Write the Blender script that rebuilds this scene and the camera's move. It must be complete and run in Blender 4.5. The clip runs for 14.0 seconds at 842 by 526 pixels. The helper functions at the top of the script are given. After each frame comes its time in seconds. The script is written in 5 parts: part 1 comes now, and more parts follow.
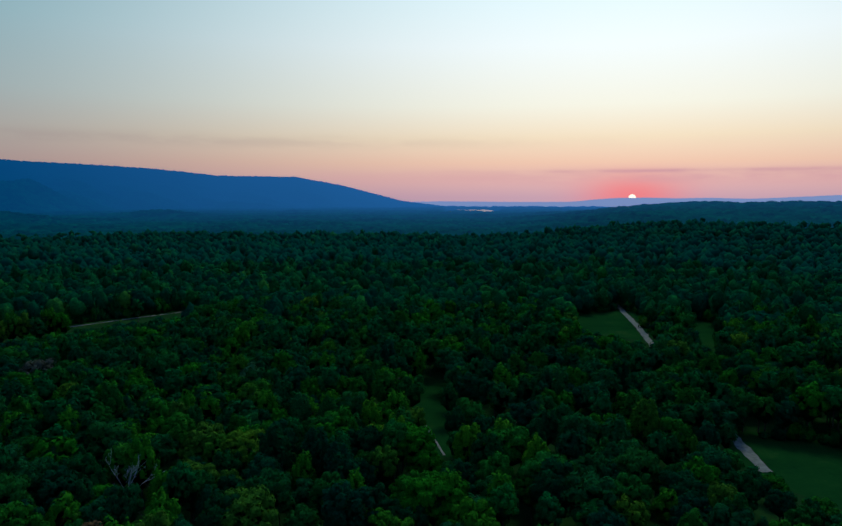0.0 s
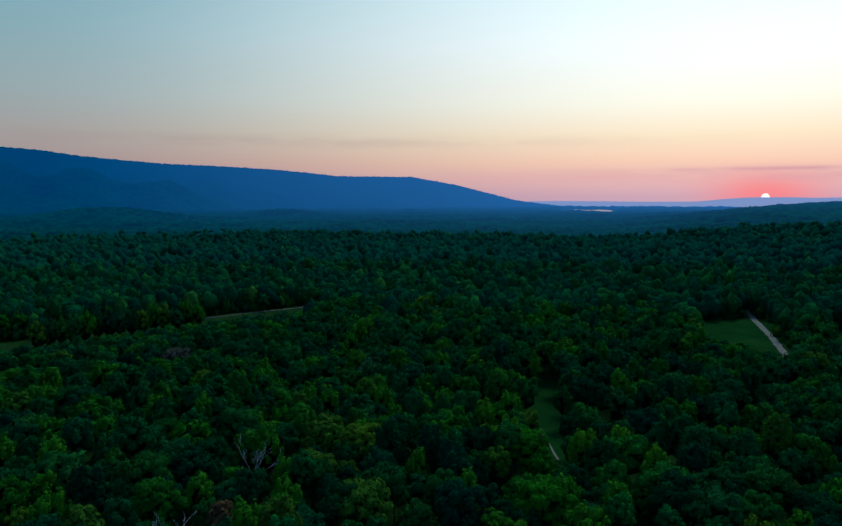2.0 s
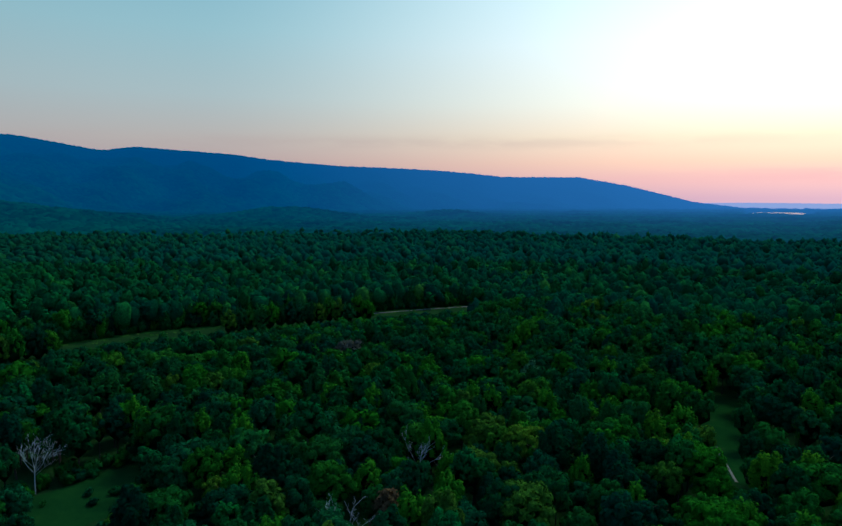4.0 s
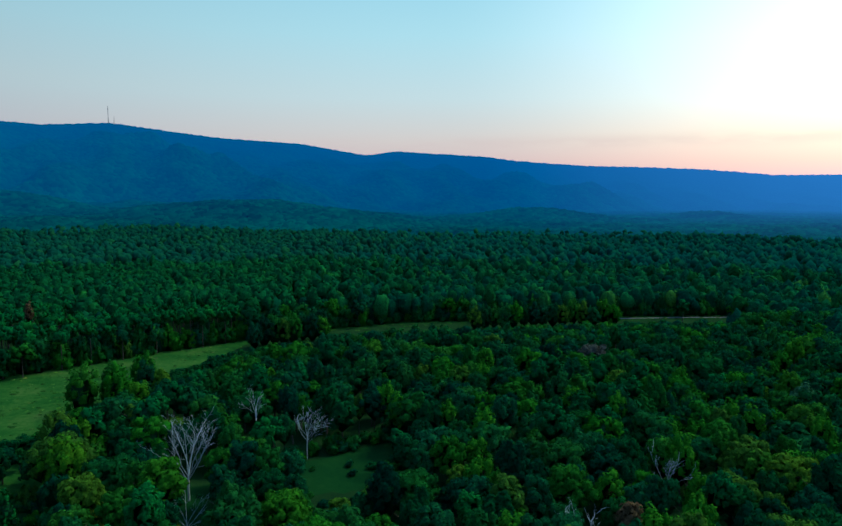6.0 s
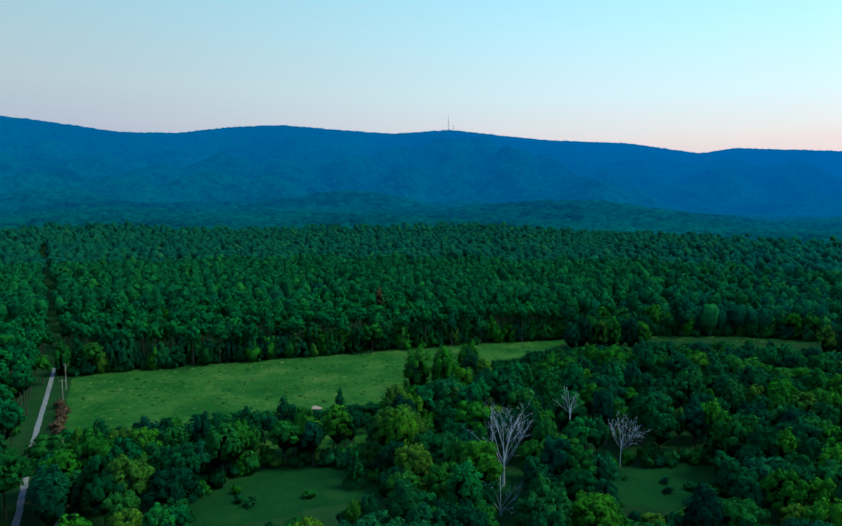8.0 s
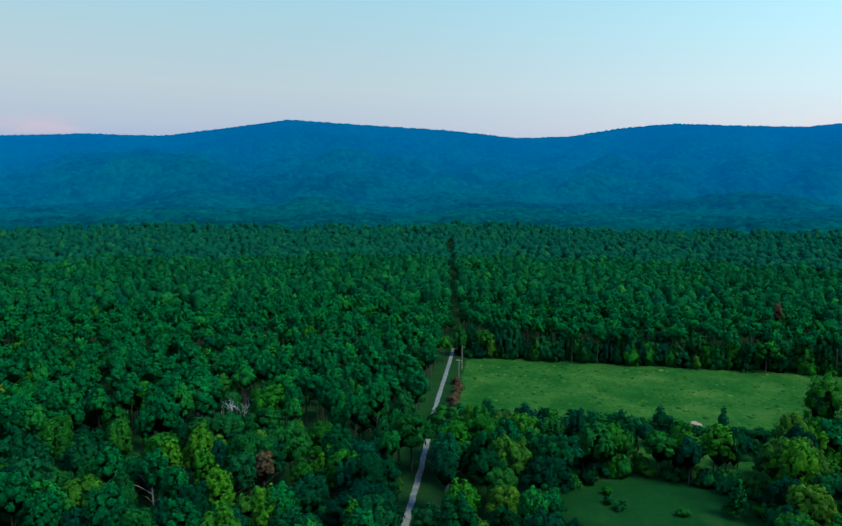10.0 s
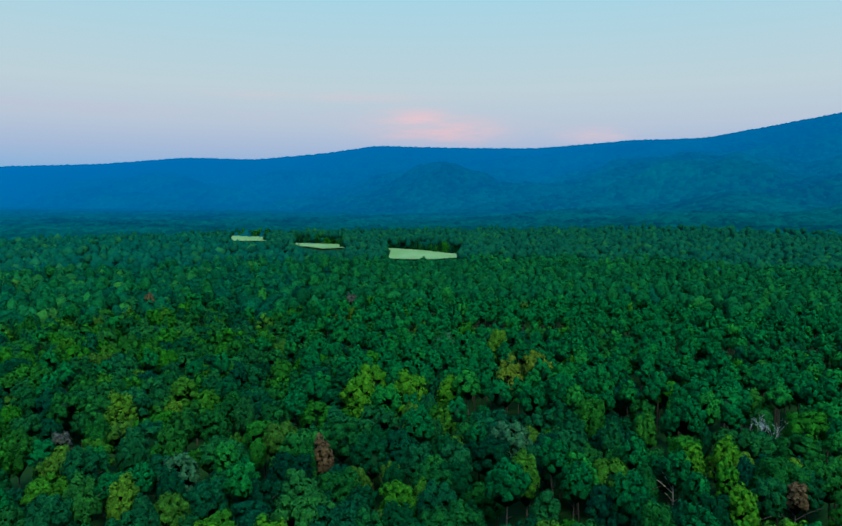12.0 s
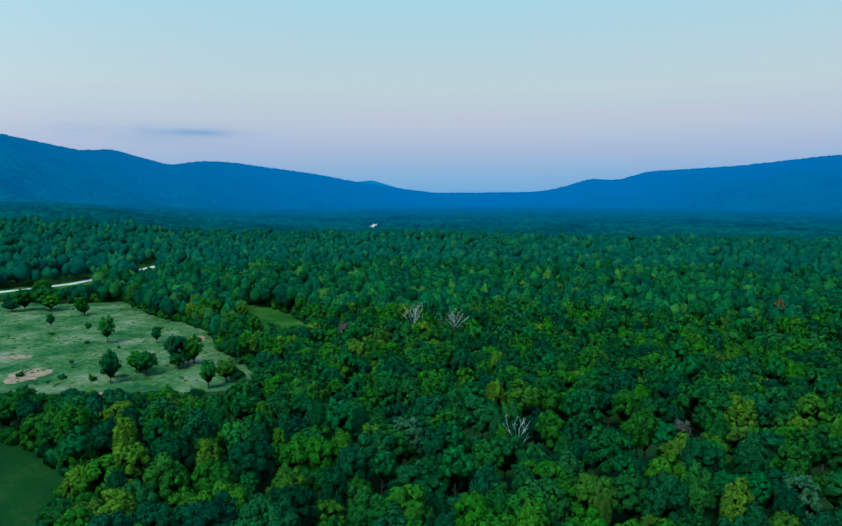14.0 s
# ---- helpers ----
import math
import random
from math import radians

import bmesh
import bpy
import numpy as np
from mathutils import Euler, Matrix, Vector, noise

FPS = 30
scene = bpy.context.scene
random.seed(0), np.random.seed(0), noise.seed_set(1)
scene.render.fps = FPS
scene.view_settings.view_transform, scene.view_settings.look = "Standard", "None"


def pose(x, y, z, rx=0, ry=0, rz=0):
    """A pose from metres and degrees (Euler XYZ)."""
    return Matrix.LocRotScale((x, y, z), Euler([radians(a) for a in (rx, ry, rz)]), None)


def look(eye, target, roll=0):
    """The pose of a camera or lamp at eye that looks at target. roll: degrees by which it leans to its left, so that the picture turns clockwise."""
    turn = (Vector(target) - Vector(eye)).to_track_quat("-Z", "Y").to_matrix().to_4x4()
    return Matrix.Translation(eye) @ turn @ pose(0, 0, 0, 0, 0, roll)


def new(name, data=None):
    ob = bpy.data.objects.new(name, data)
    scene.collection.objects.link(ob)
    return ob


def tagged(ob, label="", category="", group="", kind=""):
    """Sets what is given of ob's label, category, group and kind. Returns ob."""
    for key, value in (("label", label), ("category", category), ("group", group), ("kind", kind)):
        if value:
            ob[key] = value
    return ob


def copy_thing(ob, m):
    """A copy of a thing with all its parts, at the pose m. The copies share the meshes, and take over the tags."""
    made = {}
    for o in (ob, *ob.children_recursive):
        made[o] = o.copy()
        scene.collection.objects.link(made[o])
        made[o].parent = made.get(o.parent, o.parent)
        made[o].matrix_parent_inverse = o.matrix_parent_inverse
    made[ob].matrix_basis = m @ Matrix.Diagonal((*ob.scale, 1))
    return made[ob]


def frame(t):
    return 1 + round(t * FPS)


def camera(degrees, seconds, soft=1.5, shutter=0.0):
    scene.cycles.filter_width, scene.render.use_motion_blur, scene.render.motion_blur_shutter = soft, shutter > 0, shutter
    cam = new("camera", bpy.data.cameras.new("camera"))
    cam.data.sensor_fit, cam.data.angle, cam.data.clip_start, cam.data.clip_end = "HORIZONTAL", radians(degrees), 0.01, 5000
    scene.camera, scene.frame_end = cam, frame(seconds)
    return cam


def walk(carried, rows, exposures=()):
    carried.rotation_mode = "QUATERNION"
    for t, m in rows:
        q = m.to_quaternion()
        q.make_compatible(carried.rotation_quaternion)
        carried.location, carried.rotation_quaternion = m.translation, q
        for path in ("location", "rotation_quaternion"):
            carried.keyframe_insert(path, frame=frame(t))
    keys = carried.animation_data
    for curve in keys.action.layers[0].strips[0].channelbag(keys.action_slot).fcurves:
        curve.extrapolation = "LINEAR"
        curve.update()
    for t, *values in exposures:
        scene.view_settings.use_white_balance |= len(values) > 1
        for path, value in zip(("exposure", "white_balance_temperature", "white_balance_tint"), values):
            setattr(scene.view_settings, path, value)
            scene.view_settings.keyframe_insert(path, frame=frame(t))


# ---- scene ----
cam = camera(63.6, 14.0, 1.55)
ROWS = [
    (0.0, 0.05, 0.04, 74.97, 0.00, -5.50, -0.08),
    (0.5, -0.03, -0.26, 75.09, 1.31, -5.52, -0.02),
    (1.0, -0.15, -0.53, 75.18, 3.62, -5.54, -0.01),
    (1.5, -0.31, -0.78, 75.25, 6.56, -5.53, -0.02),
    (2.0, -0.49, -1.01, 75.30, 9.59, -5.54, -0.04),
    (2.5, -0.67, -1.22, 75.33, 12.72, -5.53, -0.08),
    (3.0, -0.85, -1.42, 75.35, 16.03, -5.52, -0.12),
    (3.5, -1.03, -1.61, 75.36, 19.57, -5.51, -0.15),
    (4.0, -1.18, -1.79, 75.37, 23.38, -5.50, -0.17),
    (4.5, -1.31, -1.97, 75.38, 27.53, -5.49, -0.19),
    (5.0, -1.40, -2.15, 75.39, 32.09, -5.49, -0.13),
    (5.5, -1.46, -2.33, 75.40, 37.41, -5.49, -0.12),
    (6.0, -1.47, -2.50, 75.42, 43.85, -5.49, -0.10),
    (6.5, -1.45, -2.68, 75.44, 50.01, -5.49, -0.14),
    (7.0, -1.38, -2.85, 75.46, 57.08, -5.49, -0.15),
    (7.5, -1.26, -3.02, 75.49, 63.94, -5.50, -0.21),
    (8.0, -1.10, -3.19, 75.53, 70.51, -5.52, -0.27),
    (8.5, -0.91, -3.35, 75.58, 77.21, -5.53, -0.34),
    (9.0, -0.67, -3.50, 75.62, 84.48, -5.55, -0.40),
    (9.5, -0.40, -3.63, 75.67, 92.72, -5.57, -0.45),
    (10.0, -0.11, -3.75, 75.73, 102.06, -5.60, -0.45),
    (10.5, 0.21, -3.85, 75.78, 111.70, -5.61, -0.40),
    (11.0, 0.53, -3.92, 75.83, 121.85, -5.63, -0.35),
    (11.5, 0.86, -3.96, 75.87, 133.17, -5.63, -0.26),
    (12.0, 1.18, -3.96, 75.90, 145.07, -5.64, -0.22),
    (12.5, 1.48, -3.92, 75.92, 156.96, -5.64, -0.16),
    (13.0, 1.75, -3.82, 75.92, 168.98, -5.64, -0.06),
    (13.5, 1.98, -3.66, 75.90, 181.67, -5.61, 0.03),
    (14.0, 2.14, -3.43, 75.85, 195.03, -5.58, 0.05),
]
# the drone hovers and turns to its left: seconds, place, yaw, pitch, lean
EXPOSURES = [(t, stops, 6150, 5) for t, stops in ((0.0, -1.5), (2.0, -1.38), (4.5, -0.88), (5.5, -0.62), (7.0, -0.3), (9.5, 0.02), (14.0, 0.04))]
walk(cam, [(t, pose(x, y, z, 90 + pitch, lean, yaw)) for t, x, y, z, yaw, pitch, lean in ROWS], EXPOSURES)
EYE_Z = 75.0


# ---- sky, sun ----
def srgb(r, g, b, k=1.0):
    """A colour given as 0..255 display values, as linear light times k."""
    out = []
    for c in (r, g, b):
        c = c / 255
        out.append(k * (c / 12.92 if c <= 0.04045 else ((c + 0.055) / 1.055) ** 2.4))
    return (*out, 1.0)


class Net:
    """Short hand for node trees."""

    def __init__(self, tree):
        self.t = tree
        tree.nodes.clear()

    def node(self, kind):
        return self.t.nodes.new(kind)

    def put(self, socket, value):
        if isinstance(value, bpy.types.NodeSocket):
            self.t.links.new(value, socket)
        elif value is not None:
            socket.default_value = value

    def math(self, op, a, b=None, c=None, clamp=False):
        n = self.node("ShaderNodeMath")
        n.operation, n.use_clamp = op, clamp
        for i, v in enumerate((a, b, c)):
            self.put(n.inputs[i], v)
        return n.outputs[0]

    def vec(self, op, a, b=None, out=0):
        n = self.node("ShaderNodeVectorMath")
        n.operation = op
        self.put(n.inputs[0], a)
        self.put(n.inputs[1], b)
        return n.outputs[out]

    def ramp(self, fac, stops, mode="LINEAR"):
        n = self.node("ShaderNodeValToRGB")
        n.color_ramp.interpolation = mode
        els = n.color_ramp.elements
        while len(els) < len(stops):
            els.new(0.5)
        for e, (at, colour) in zip(els, stops):
            e.position = at
            e.color = colour if len(colour) == 4 else (*colour, 1)
        self.put(n.inputs[0], fac)
        return n.outputs[0]

    def mix(self, fac, a, b, blend="MIX"):
        n = self.node("ShaderNodeMix")
        n.data_type, n.blend_type = "RGBA", blend
        self.put(n.inputs[0], fac)
        self.put(n.inputs[6], a)
        self.put(n.inputs[7], b)
        return n.outputs[2]

    def step(self, x, lo, hi):
        n = self.node("ShaderNodeMapRange")
        n.interpolation_type = "SMOOTHSTEP"
        for i, v in enumerate((x, lo, hi, 0.0, 1.0)):
            self.put(n.inputs[i], v)
        return n.outputs[0]

    def noise(self, vector, scale, detail=3.0, rough=0.5):
        n = self.node("ShaderNodeTexNoise")
        self.put(n.inputs["Vector"], vector)
        n.inputs["Scale"].default_value = scale
        n.inputs["Detail"].default_value = detail
        n.inputs["Roughness"].default_value = rough
        return n.outputs[0]


SUN_AZ, SUN_EL = -17.2, 0.0       # degrees; azimuth counter-clockwise from +y
SUN_DIR = Vector((-math.sin(radians(SUN_AZ)) * math.cos(radians(SUN_EL)), math.cos(radians(SUN_AZ)) * math.cos(radians(SUN_EL)), math.sin(radians(SUN_EL))))

world = bpy.data.worlds.new("evening_sky")
world.use_nodes = True
scene.world = world
w = Net(world.node_tree)
ray = w.node("ShaderNodeTexCoord").outputs["Generated"]
split = w.node("ShaderNodeSeparateXYZ")
w.put(split.inputs[0], ray)
dx, dy, dz = split.outputs
flat = w.math("SQRT", w.math("ADD", w.math("MULTIPLY", dx, dx), w.math("MULTIPLY", dy, dy)))
flat = w.math("MAXIMUM", flat, 0.001)
toward = w.math("DIVIDE", w.math("ADD", w.math("MULTIPLY", dx, SUN_DIR.x), w.math("MULTIPLY", dy, SUN_DIR.y)), flat)
rise = w.math("MULTIPLY", dz, 2.0, clamp=True)
BRIGHT, HALF, DIM = 2.8, 1.43, 0.95
SUNWARD = [(0.0, srgb(204, 162, 176, BRIGHT)), (0.045, srgb(230, 178, 174, BRIGHT)), (0.1, srgb(247, 200, 174, BRIGHT)), (0.17, srgb(252, 226, 194, BRIGHT)), (0.26, srgb(254, 246, 228, BRIGHT)), (0.42, srgb(252, 255, 254, BRIGHT)), (0.62, srgb(230, 250, 255, BRIGHT)), (1.0, (0.48, 0.86, 1.5))]
SIDE = [(0.0, srgb(190, 158, 180, HALF)), (0.08, srgb(216, 184, 184, HALF)), (0.16, srgb(220, 208, 202, HALF)), (0.28, srgb(203, 222, 226, HALF)), (0.45, srgb(180, 224, 236, HALF)), (0.62, srgb(158, 214, 234, HALF)), (1.0, (0.38, 0.74, 1.35))]
AWAY = [(0.0, srgb(116, 170, 216, DIM)), (0.06, srgb(140, 178, 216, DIM)), (0.13, srgb(172, 187, 215, DIM)), (0.2, srgb(190, 199, 215, DIM)), (0.3, srgb(196, 210, 216, DIM)), (0.6, srgb(168, 214, 230, DIM)), (1.0, (0.35, 0.70, 1.3))]
gradient = w.mix(w.step(toward, -0.75, 0.75), w.ramp(rise, AWAY), w.ramp(rise, SIDE))
sunny = w.math("POWER", w.math("MULTIPLY_ADD", toward, 2.0, -1.0, clamp=True), 2.0)
gradient = w.mix(sunny, gradient, w.ramp(rise, SUNWARD))
aim = w.vec("DOT_PRODUCT", ray, tuple(SUN_DIR), out=1)
# red glow low round the sun
glow = w.math("MULTIPLY", w.math("POWER", w.math("MAXIMUM", aim, 0.0), 480.0), w.step(dz, 0.055, 0.004))
gradient = w.mix(w.math("MULTIPLY", glow, 0.7), gradient, srgb(255, 112, 112, BRIGHT))
# thin evening clouds: azimuth, elevation, half widths (degrees), strength, colour
CLOUDS = [
    (-25, 1.7, 26, 0.55, 0.55, srgb(208, 150, 162, BRIGHT)), (-22, 2.15, 13, 0.15, 0.6, srgb(196, 140, 158, BRIGHT)),
    (143.6, 5.4, 4.8, 1.1, 0.8, srgb(244, 196, 200, DIM)), (145.5, 6.3, 2.8, 0.7, 0.75, srgb(244, 200, 204, DIM)),
    (131, 4.9, 2.4, 0.5, 0.8, srgb(240, 200, 204, DIM)), (152, 8.0, 9, 0.35, 0.35, srgb(226, 200, 210, DIM)),
    (213, 5.05, 2.6, 0.25, 0.75, srgb(120, 165, 210, DIM)), (218, 4.9, 8.0, 0.8, 0.35, srgb(125, 165, 212, DIM)),
    (180, 6.5, 30, 0.5, 0.25, srgb(206, 190, 214, DIM)), (25, 4.5, 30, 0.5, 0.25, srgb(206, 178, 182, HALF)),
]
azimuth = w.math("ARCTAN2", w.math("MULTIPLY", dx, -1.0), dy)
stretch = w.node("ShaderNodeMapping")
w.put(stretch.inputs[0], ray)
stretch.inputs["Scale"].default_value = (1, 1, 6)
wisps = w.step(w.noise(stretch.outputs[0], 9.0, 5.0, 0.6), 0.36, 0.62)
for az, el, wide, high, strength, colour in CLOUDS:
    turn = w.math("SUBTRACT", azimuth, radians(az if az <= 180 else az - 360))
    turn = w.math("ARCTAN2", w.math("SINE", turn), w.math("COSINE", turn))
    a = w.math("DIVIDE", turn, radians(wide))
    b = w.math("DIVIDE", w.math("SUBTRACT", dz, math.sin(radians(el))), radians(high))
    d2 = w.math("ADD", w.math("MULTIPLY", a, a), w.math("MULTIPLY", b, b))
    soft_edge = w.math("EXPONENT", w.math("MULTIPLY", d2, -1.0))
    amount = w.math("MULTIPLY", w.math("MULTIPLY", soft_edge, strength), w.math("ADD", w.math("MULTIPLY", wisps, 0.7), 0.3))
    gradient = w.mix(amount, gradient, colour)
disc = w.step(aim, math.cos(radians(0.31)), math.cos(radians(0.26)))
gradient = w.mix(disc, gradient, (4.6, 3.4, 2.6, 1.0))
sky = w.node("ShaderNodeTexSky")
sky.sky_type, sky.sun_disc, sky.sun_elevation, sky.sun_rotation = "NISHITA", False, radians(-3.0), radians(-SUN_AZ)
far_sky, near_sky = w.node("ShaderNodeBackground"), w.node("ShaderNodeBackground")
w.put(far_sky.inputs[0], sky.outputs[0])
far_sky.inputs[1].default_value = 0.05
w.put(near_sky.inputs[0], gradient)
near_sky.inputs[1].default_value = 1.0
total = w.node("ShaderNodeAddShader")
w.put(total.inputs[0], far_sky.outputs[0])
w.put(total.inputs[1], near_sky.outputs[0])
w.put(w.node("ShaderNodeOutputWorld").inputs[0], total.outputs[0])

# added lamp, 54 degrees up: lights crowns from above, though the sun is setting
lamp = bpy.data.lights.new("fill_sun", "SUN")
lamp.energy, lamp.angle, lamp.color = 4.3, radians(20.0), (1.0, 0.93, 0.56)
sun = new("fill_sun", lamp)
sun.matrix_basis = look((0, 0, 300), tuple(Vector((0, 0, 300)) - Vector((SUN_DIR.x, SUN_DIR.y, math.tan(radians(54.0)))) * 10))


# ---- materials ----
def material(name):
    m = bpy.data.materials.new(name)
    m.use_nodes = True
    return m, Net(m.node_tree)


def finish(n, colour, rough=0.7, bump=None, strength=0.3, distance=0.2, see_through=0.0, gloss=0.3):
    p = n.node("ShaderNodeBsdfPrincipled")
    n.put(p.inputs["Base Color"], colour)
    n.put(p.inputs["Roughness"], rough)
    p.inputs["Specular IOR Level"].default_value = gloss
    if bump is not None:
        b = n.node("ShaderNodeBump")
        b.inputs["Strength"].default_value, b.inputs["Distance"].default_value = strength, distance
        n.put(b.inputs["Height"], bump)
        n.put(p.inputs["Normal"], b.outputs[0])
    surface = p.outputs[0]
    if see_through:
        leafy, both = n.node("ShaderNodeBsdfTranslucent"), n.node("ShaderNodeMixShader")
        n.put(leafy.inputs[0], colour)
        both.inputs[0].default_value = see_through
        n.put(both.inputs[1], surface)
        n.put(both.inputs[2], leafy.outputs[0])
        surface = both.outputs[0]
    n.put(n.node("ShaderNodeOutputMaterial").inputs[0], surface)


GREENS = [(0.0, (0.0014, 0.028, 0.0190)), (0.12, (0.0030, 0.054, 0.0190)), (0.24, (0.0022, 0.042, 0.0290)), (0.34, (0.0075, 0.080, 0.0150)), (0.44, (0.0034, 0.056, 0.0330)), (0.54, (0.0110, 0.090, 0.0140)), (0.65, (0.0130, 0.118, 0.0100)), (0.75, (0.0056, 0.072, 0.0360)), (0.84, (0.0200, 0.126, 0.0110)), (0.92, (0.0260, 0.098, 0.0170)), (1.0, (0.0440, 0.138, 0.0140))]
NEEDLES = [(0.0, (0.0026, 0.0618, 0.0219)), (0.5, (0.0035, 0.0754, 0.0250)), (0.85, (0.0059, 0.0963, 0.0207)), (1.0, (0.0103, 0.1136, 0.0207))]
# farther woods: greens turn bluer by distance, with haze mixed into the colour
FAR_HAZE_GREENS = [(0.0, (0.0014, 0.0376, 0.0374)), (0.5, (0.0024, 0.0508, 0.0418)), (0.8, (0.0045, 0.0677, 0.0407)), (1.0, (0.0100, 0.0846, 0.0396))]
MID_HAZE_GREENS = [(0.0, (0.0011, 0.0335, 0.0266)), (0.25, (0.0020, 0.0456, 0.0316)), (0.5, (0.0032, 0.0595, 0.0304)), (0.75, (0.0063, 0.0781, 0.0278)), (0.92, (0.0117, 0.0930, 0.0253)), (1.0, (0.0234, 0.1042, 0.0240))]


def leaf_material(name, stops, by_tree, see_through=0.28, grain=2.4, contrast=0.4, relief=0.5):
    """Foliage: one hue a tree, from the object or from the tree's own tint, with lighter and darker sprays."""
    m, n = material(name)
    if by_tree:
        tint = n.node("ShaderNodeObjectInfo").outputs["Random"]
    else:
        own = n.node("ShaderNodeAttribute")
        own.attribute_name = "tint"
        tint = own.outputs["Fac"]
    place = n.node("ShaderNodeNewGeometry").outputs["Position"]
    colour = n.ramp(tint, stops)
    sprays = n.node("ShaderNodeNewGeometry").outputs["Random Per Island"]
    k = contrast * 0.8
    colour = n.mix(1.0, colour, n.ramp(sprays, [(0.0, (1 - k, 1 - k, 1 - k)), (0.6, (1.0, 1.0, 1.0)), (1.0, (1 + 1.4 * k, 1 + k, 1.0))]), "MULTIPLY")
    patch = n.noise(place, 0.35 if grain > 1 else 0.05, 3.0)
    colour = n.mix(1.0, colour, n.ramp(patch, [(0.3, (0.78, 0.8, 0.84)), (0.7, (1.2, 1.15, 1.0))]), "MULTIPLY")
    # crown cores, coloured dark in place of the shade between sprays
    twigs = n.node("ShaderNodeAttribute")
    twigs.attribute_name = "inner_shade"
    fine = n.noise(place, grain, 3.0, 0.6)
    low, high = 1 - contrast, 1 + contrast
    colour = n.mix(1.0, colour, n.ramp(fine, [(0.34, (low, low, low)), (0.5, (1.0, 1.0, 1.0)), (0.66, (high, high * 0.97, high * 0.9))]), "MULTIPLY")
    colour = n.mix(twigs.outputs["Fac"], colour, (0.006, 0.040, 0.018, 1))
    finish(n, colour, 0.8, fine if relief else None, relief, 0.3, see_through=see_through, gloss=0.0)
    return m


def plain_leaf(name, a, b, see_through=0.3):
    """Foliage of one single tree that stands out by its colour."""
    m, n = material(name)
    # the dark core colour paints the shade within the crown
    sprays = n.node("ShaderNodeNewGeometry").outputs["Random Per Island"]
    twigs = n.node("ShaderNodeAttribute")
    twigs.attribute_name = "inner_shade"
    fine = n.noise(n.node("ShaderNodeNewGeometry").outputs["Position"], 2.4, 3.0, 0.6)
    colour = n.mix(1.0, n.ramp(sprays, [(0.0, a), (1.0, b)]), n.ramp(fine, [(0.34, (0.6, 0.6, 0.6)), (0.66, (1.35, 1.35, 1.3))]), "MULTIPLY")
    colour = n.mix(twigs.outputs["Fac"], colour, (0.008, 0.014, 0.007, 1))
    finish(n, colour, 0.8, fine, 0.5, 0.3, see_through=see_through, gloss=0.0)
    return m


LEAF = leaf_material("broad_leaves", GREENS, True)
NEEDLE = leaf_material("pine_needles", NEEDLES, True, 0.05)
LEAF_MID = leaf_material("broad_leaves_of_woods", GREENS, False)
NEEDLE_MID = leaf_material("pine_needles_of_woods", NEEDLES, False, 0.05, 1.2, 0.3, 0.3)
LEAF_BEYOND = leaf_material("haze_tinted_farther_leaves", MID_HAZE_GREENS, False, 0.12, 0.9, 0.38, 0.6)
NEEDLE_BEYOND = leaf_material("haze_tinted_farther_needles", [(at, (r, 0.78 * g, 0.95 * b)) for at, (r, g, b) in NEEDLES], False, 0.04, 0.9, 0.38, 0.6)
NEEDLE_LAST = leaf_material("haze_tinted_last_needles", [(at, (r, 0.68 * g, 1.45 * b)) for at, (r, g, b) in NEEDLES], False, 0.04, 0.3, 0.1, 0.0)
LEAF_FAR = leaf_material("haze_tinted_far_leaves", FAR_HAZE_GREENS, False, 0.05, 0.3, 0.1, 0.0)
YELLOW_LEAF = plain_leaf("yellowing_leaves", (0.028, 0.118, 0.012), (0.060, 0.170, 0.014))
FRESH_LEAF = plain_leaf("fresh_green_leaves", (0.010, 0.105, 0.010), (0.032, 0.170, 0.012))
LIME_LEAF = plain_leaf("lime_leaves", (0.018, 0.120, 0.009), (0.050, 0.185, 0.011))
GOLD_LEAF = plain_leaf("golden_leaves", (0.045, 0.105, 0.012), (0.090, 0.150, 0.016))
RUST_LEAF = plain_leaf("withered_rust_leaves", (0.05, 0.042, 0.026), (0.10, 0.072, 0.042))
MAUVE_LEAF = plain_leaf("withered_mauve_leaves", (0.035, 0.05, 0.05), (0.07, 0.085, 0.08))
PALE_LEAF = plain_leaf("pale_grey_green_leaves", (0.014, 0.082, 0.042), (0.034, 0.125, 0.066))


def bark_material(name, a, b):
    m, n = material(name)
    place = n.node("ShaderNodeTexCoord").outputs["Object"]
    grain = n.noise(place, 6.0, 5.0, 0.65)
    finish(n, n.ramp(grain, [(0.3, a), (0.7, b)]), 0.85, grain, 0.6, 0.05)
    return m


BARK = bark_material("grey_brown_bark", (0.018, 0.017, 0.014), (0.05, 0.046, 0.038))
PINE_BARK = bark_material("pine_bark", (0.016, 0.016, 0.014), (0.045, 0.043, 0.038))
BLEACHED = bark_material("bleached_dead_wood", (0.17, 0.24, 0.28), (0.36, 0.44, 0.48))
POLE_WOOD = bark_material("weathered_pole_wood", (0.12, 0.11, 0.10), (0.25, 0.23, 0.21))


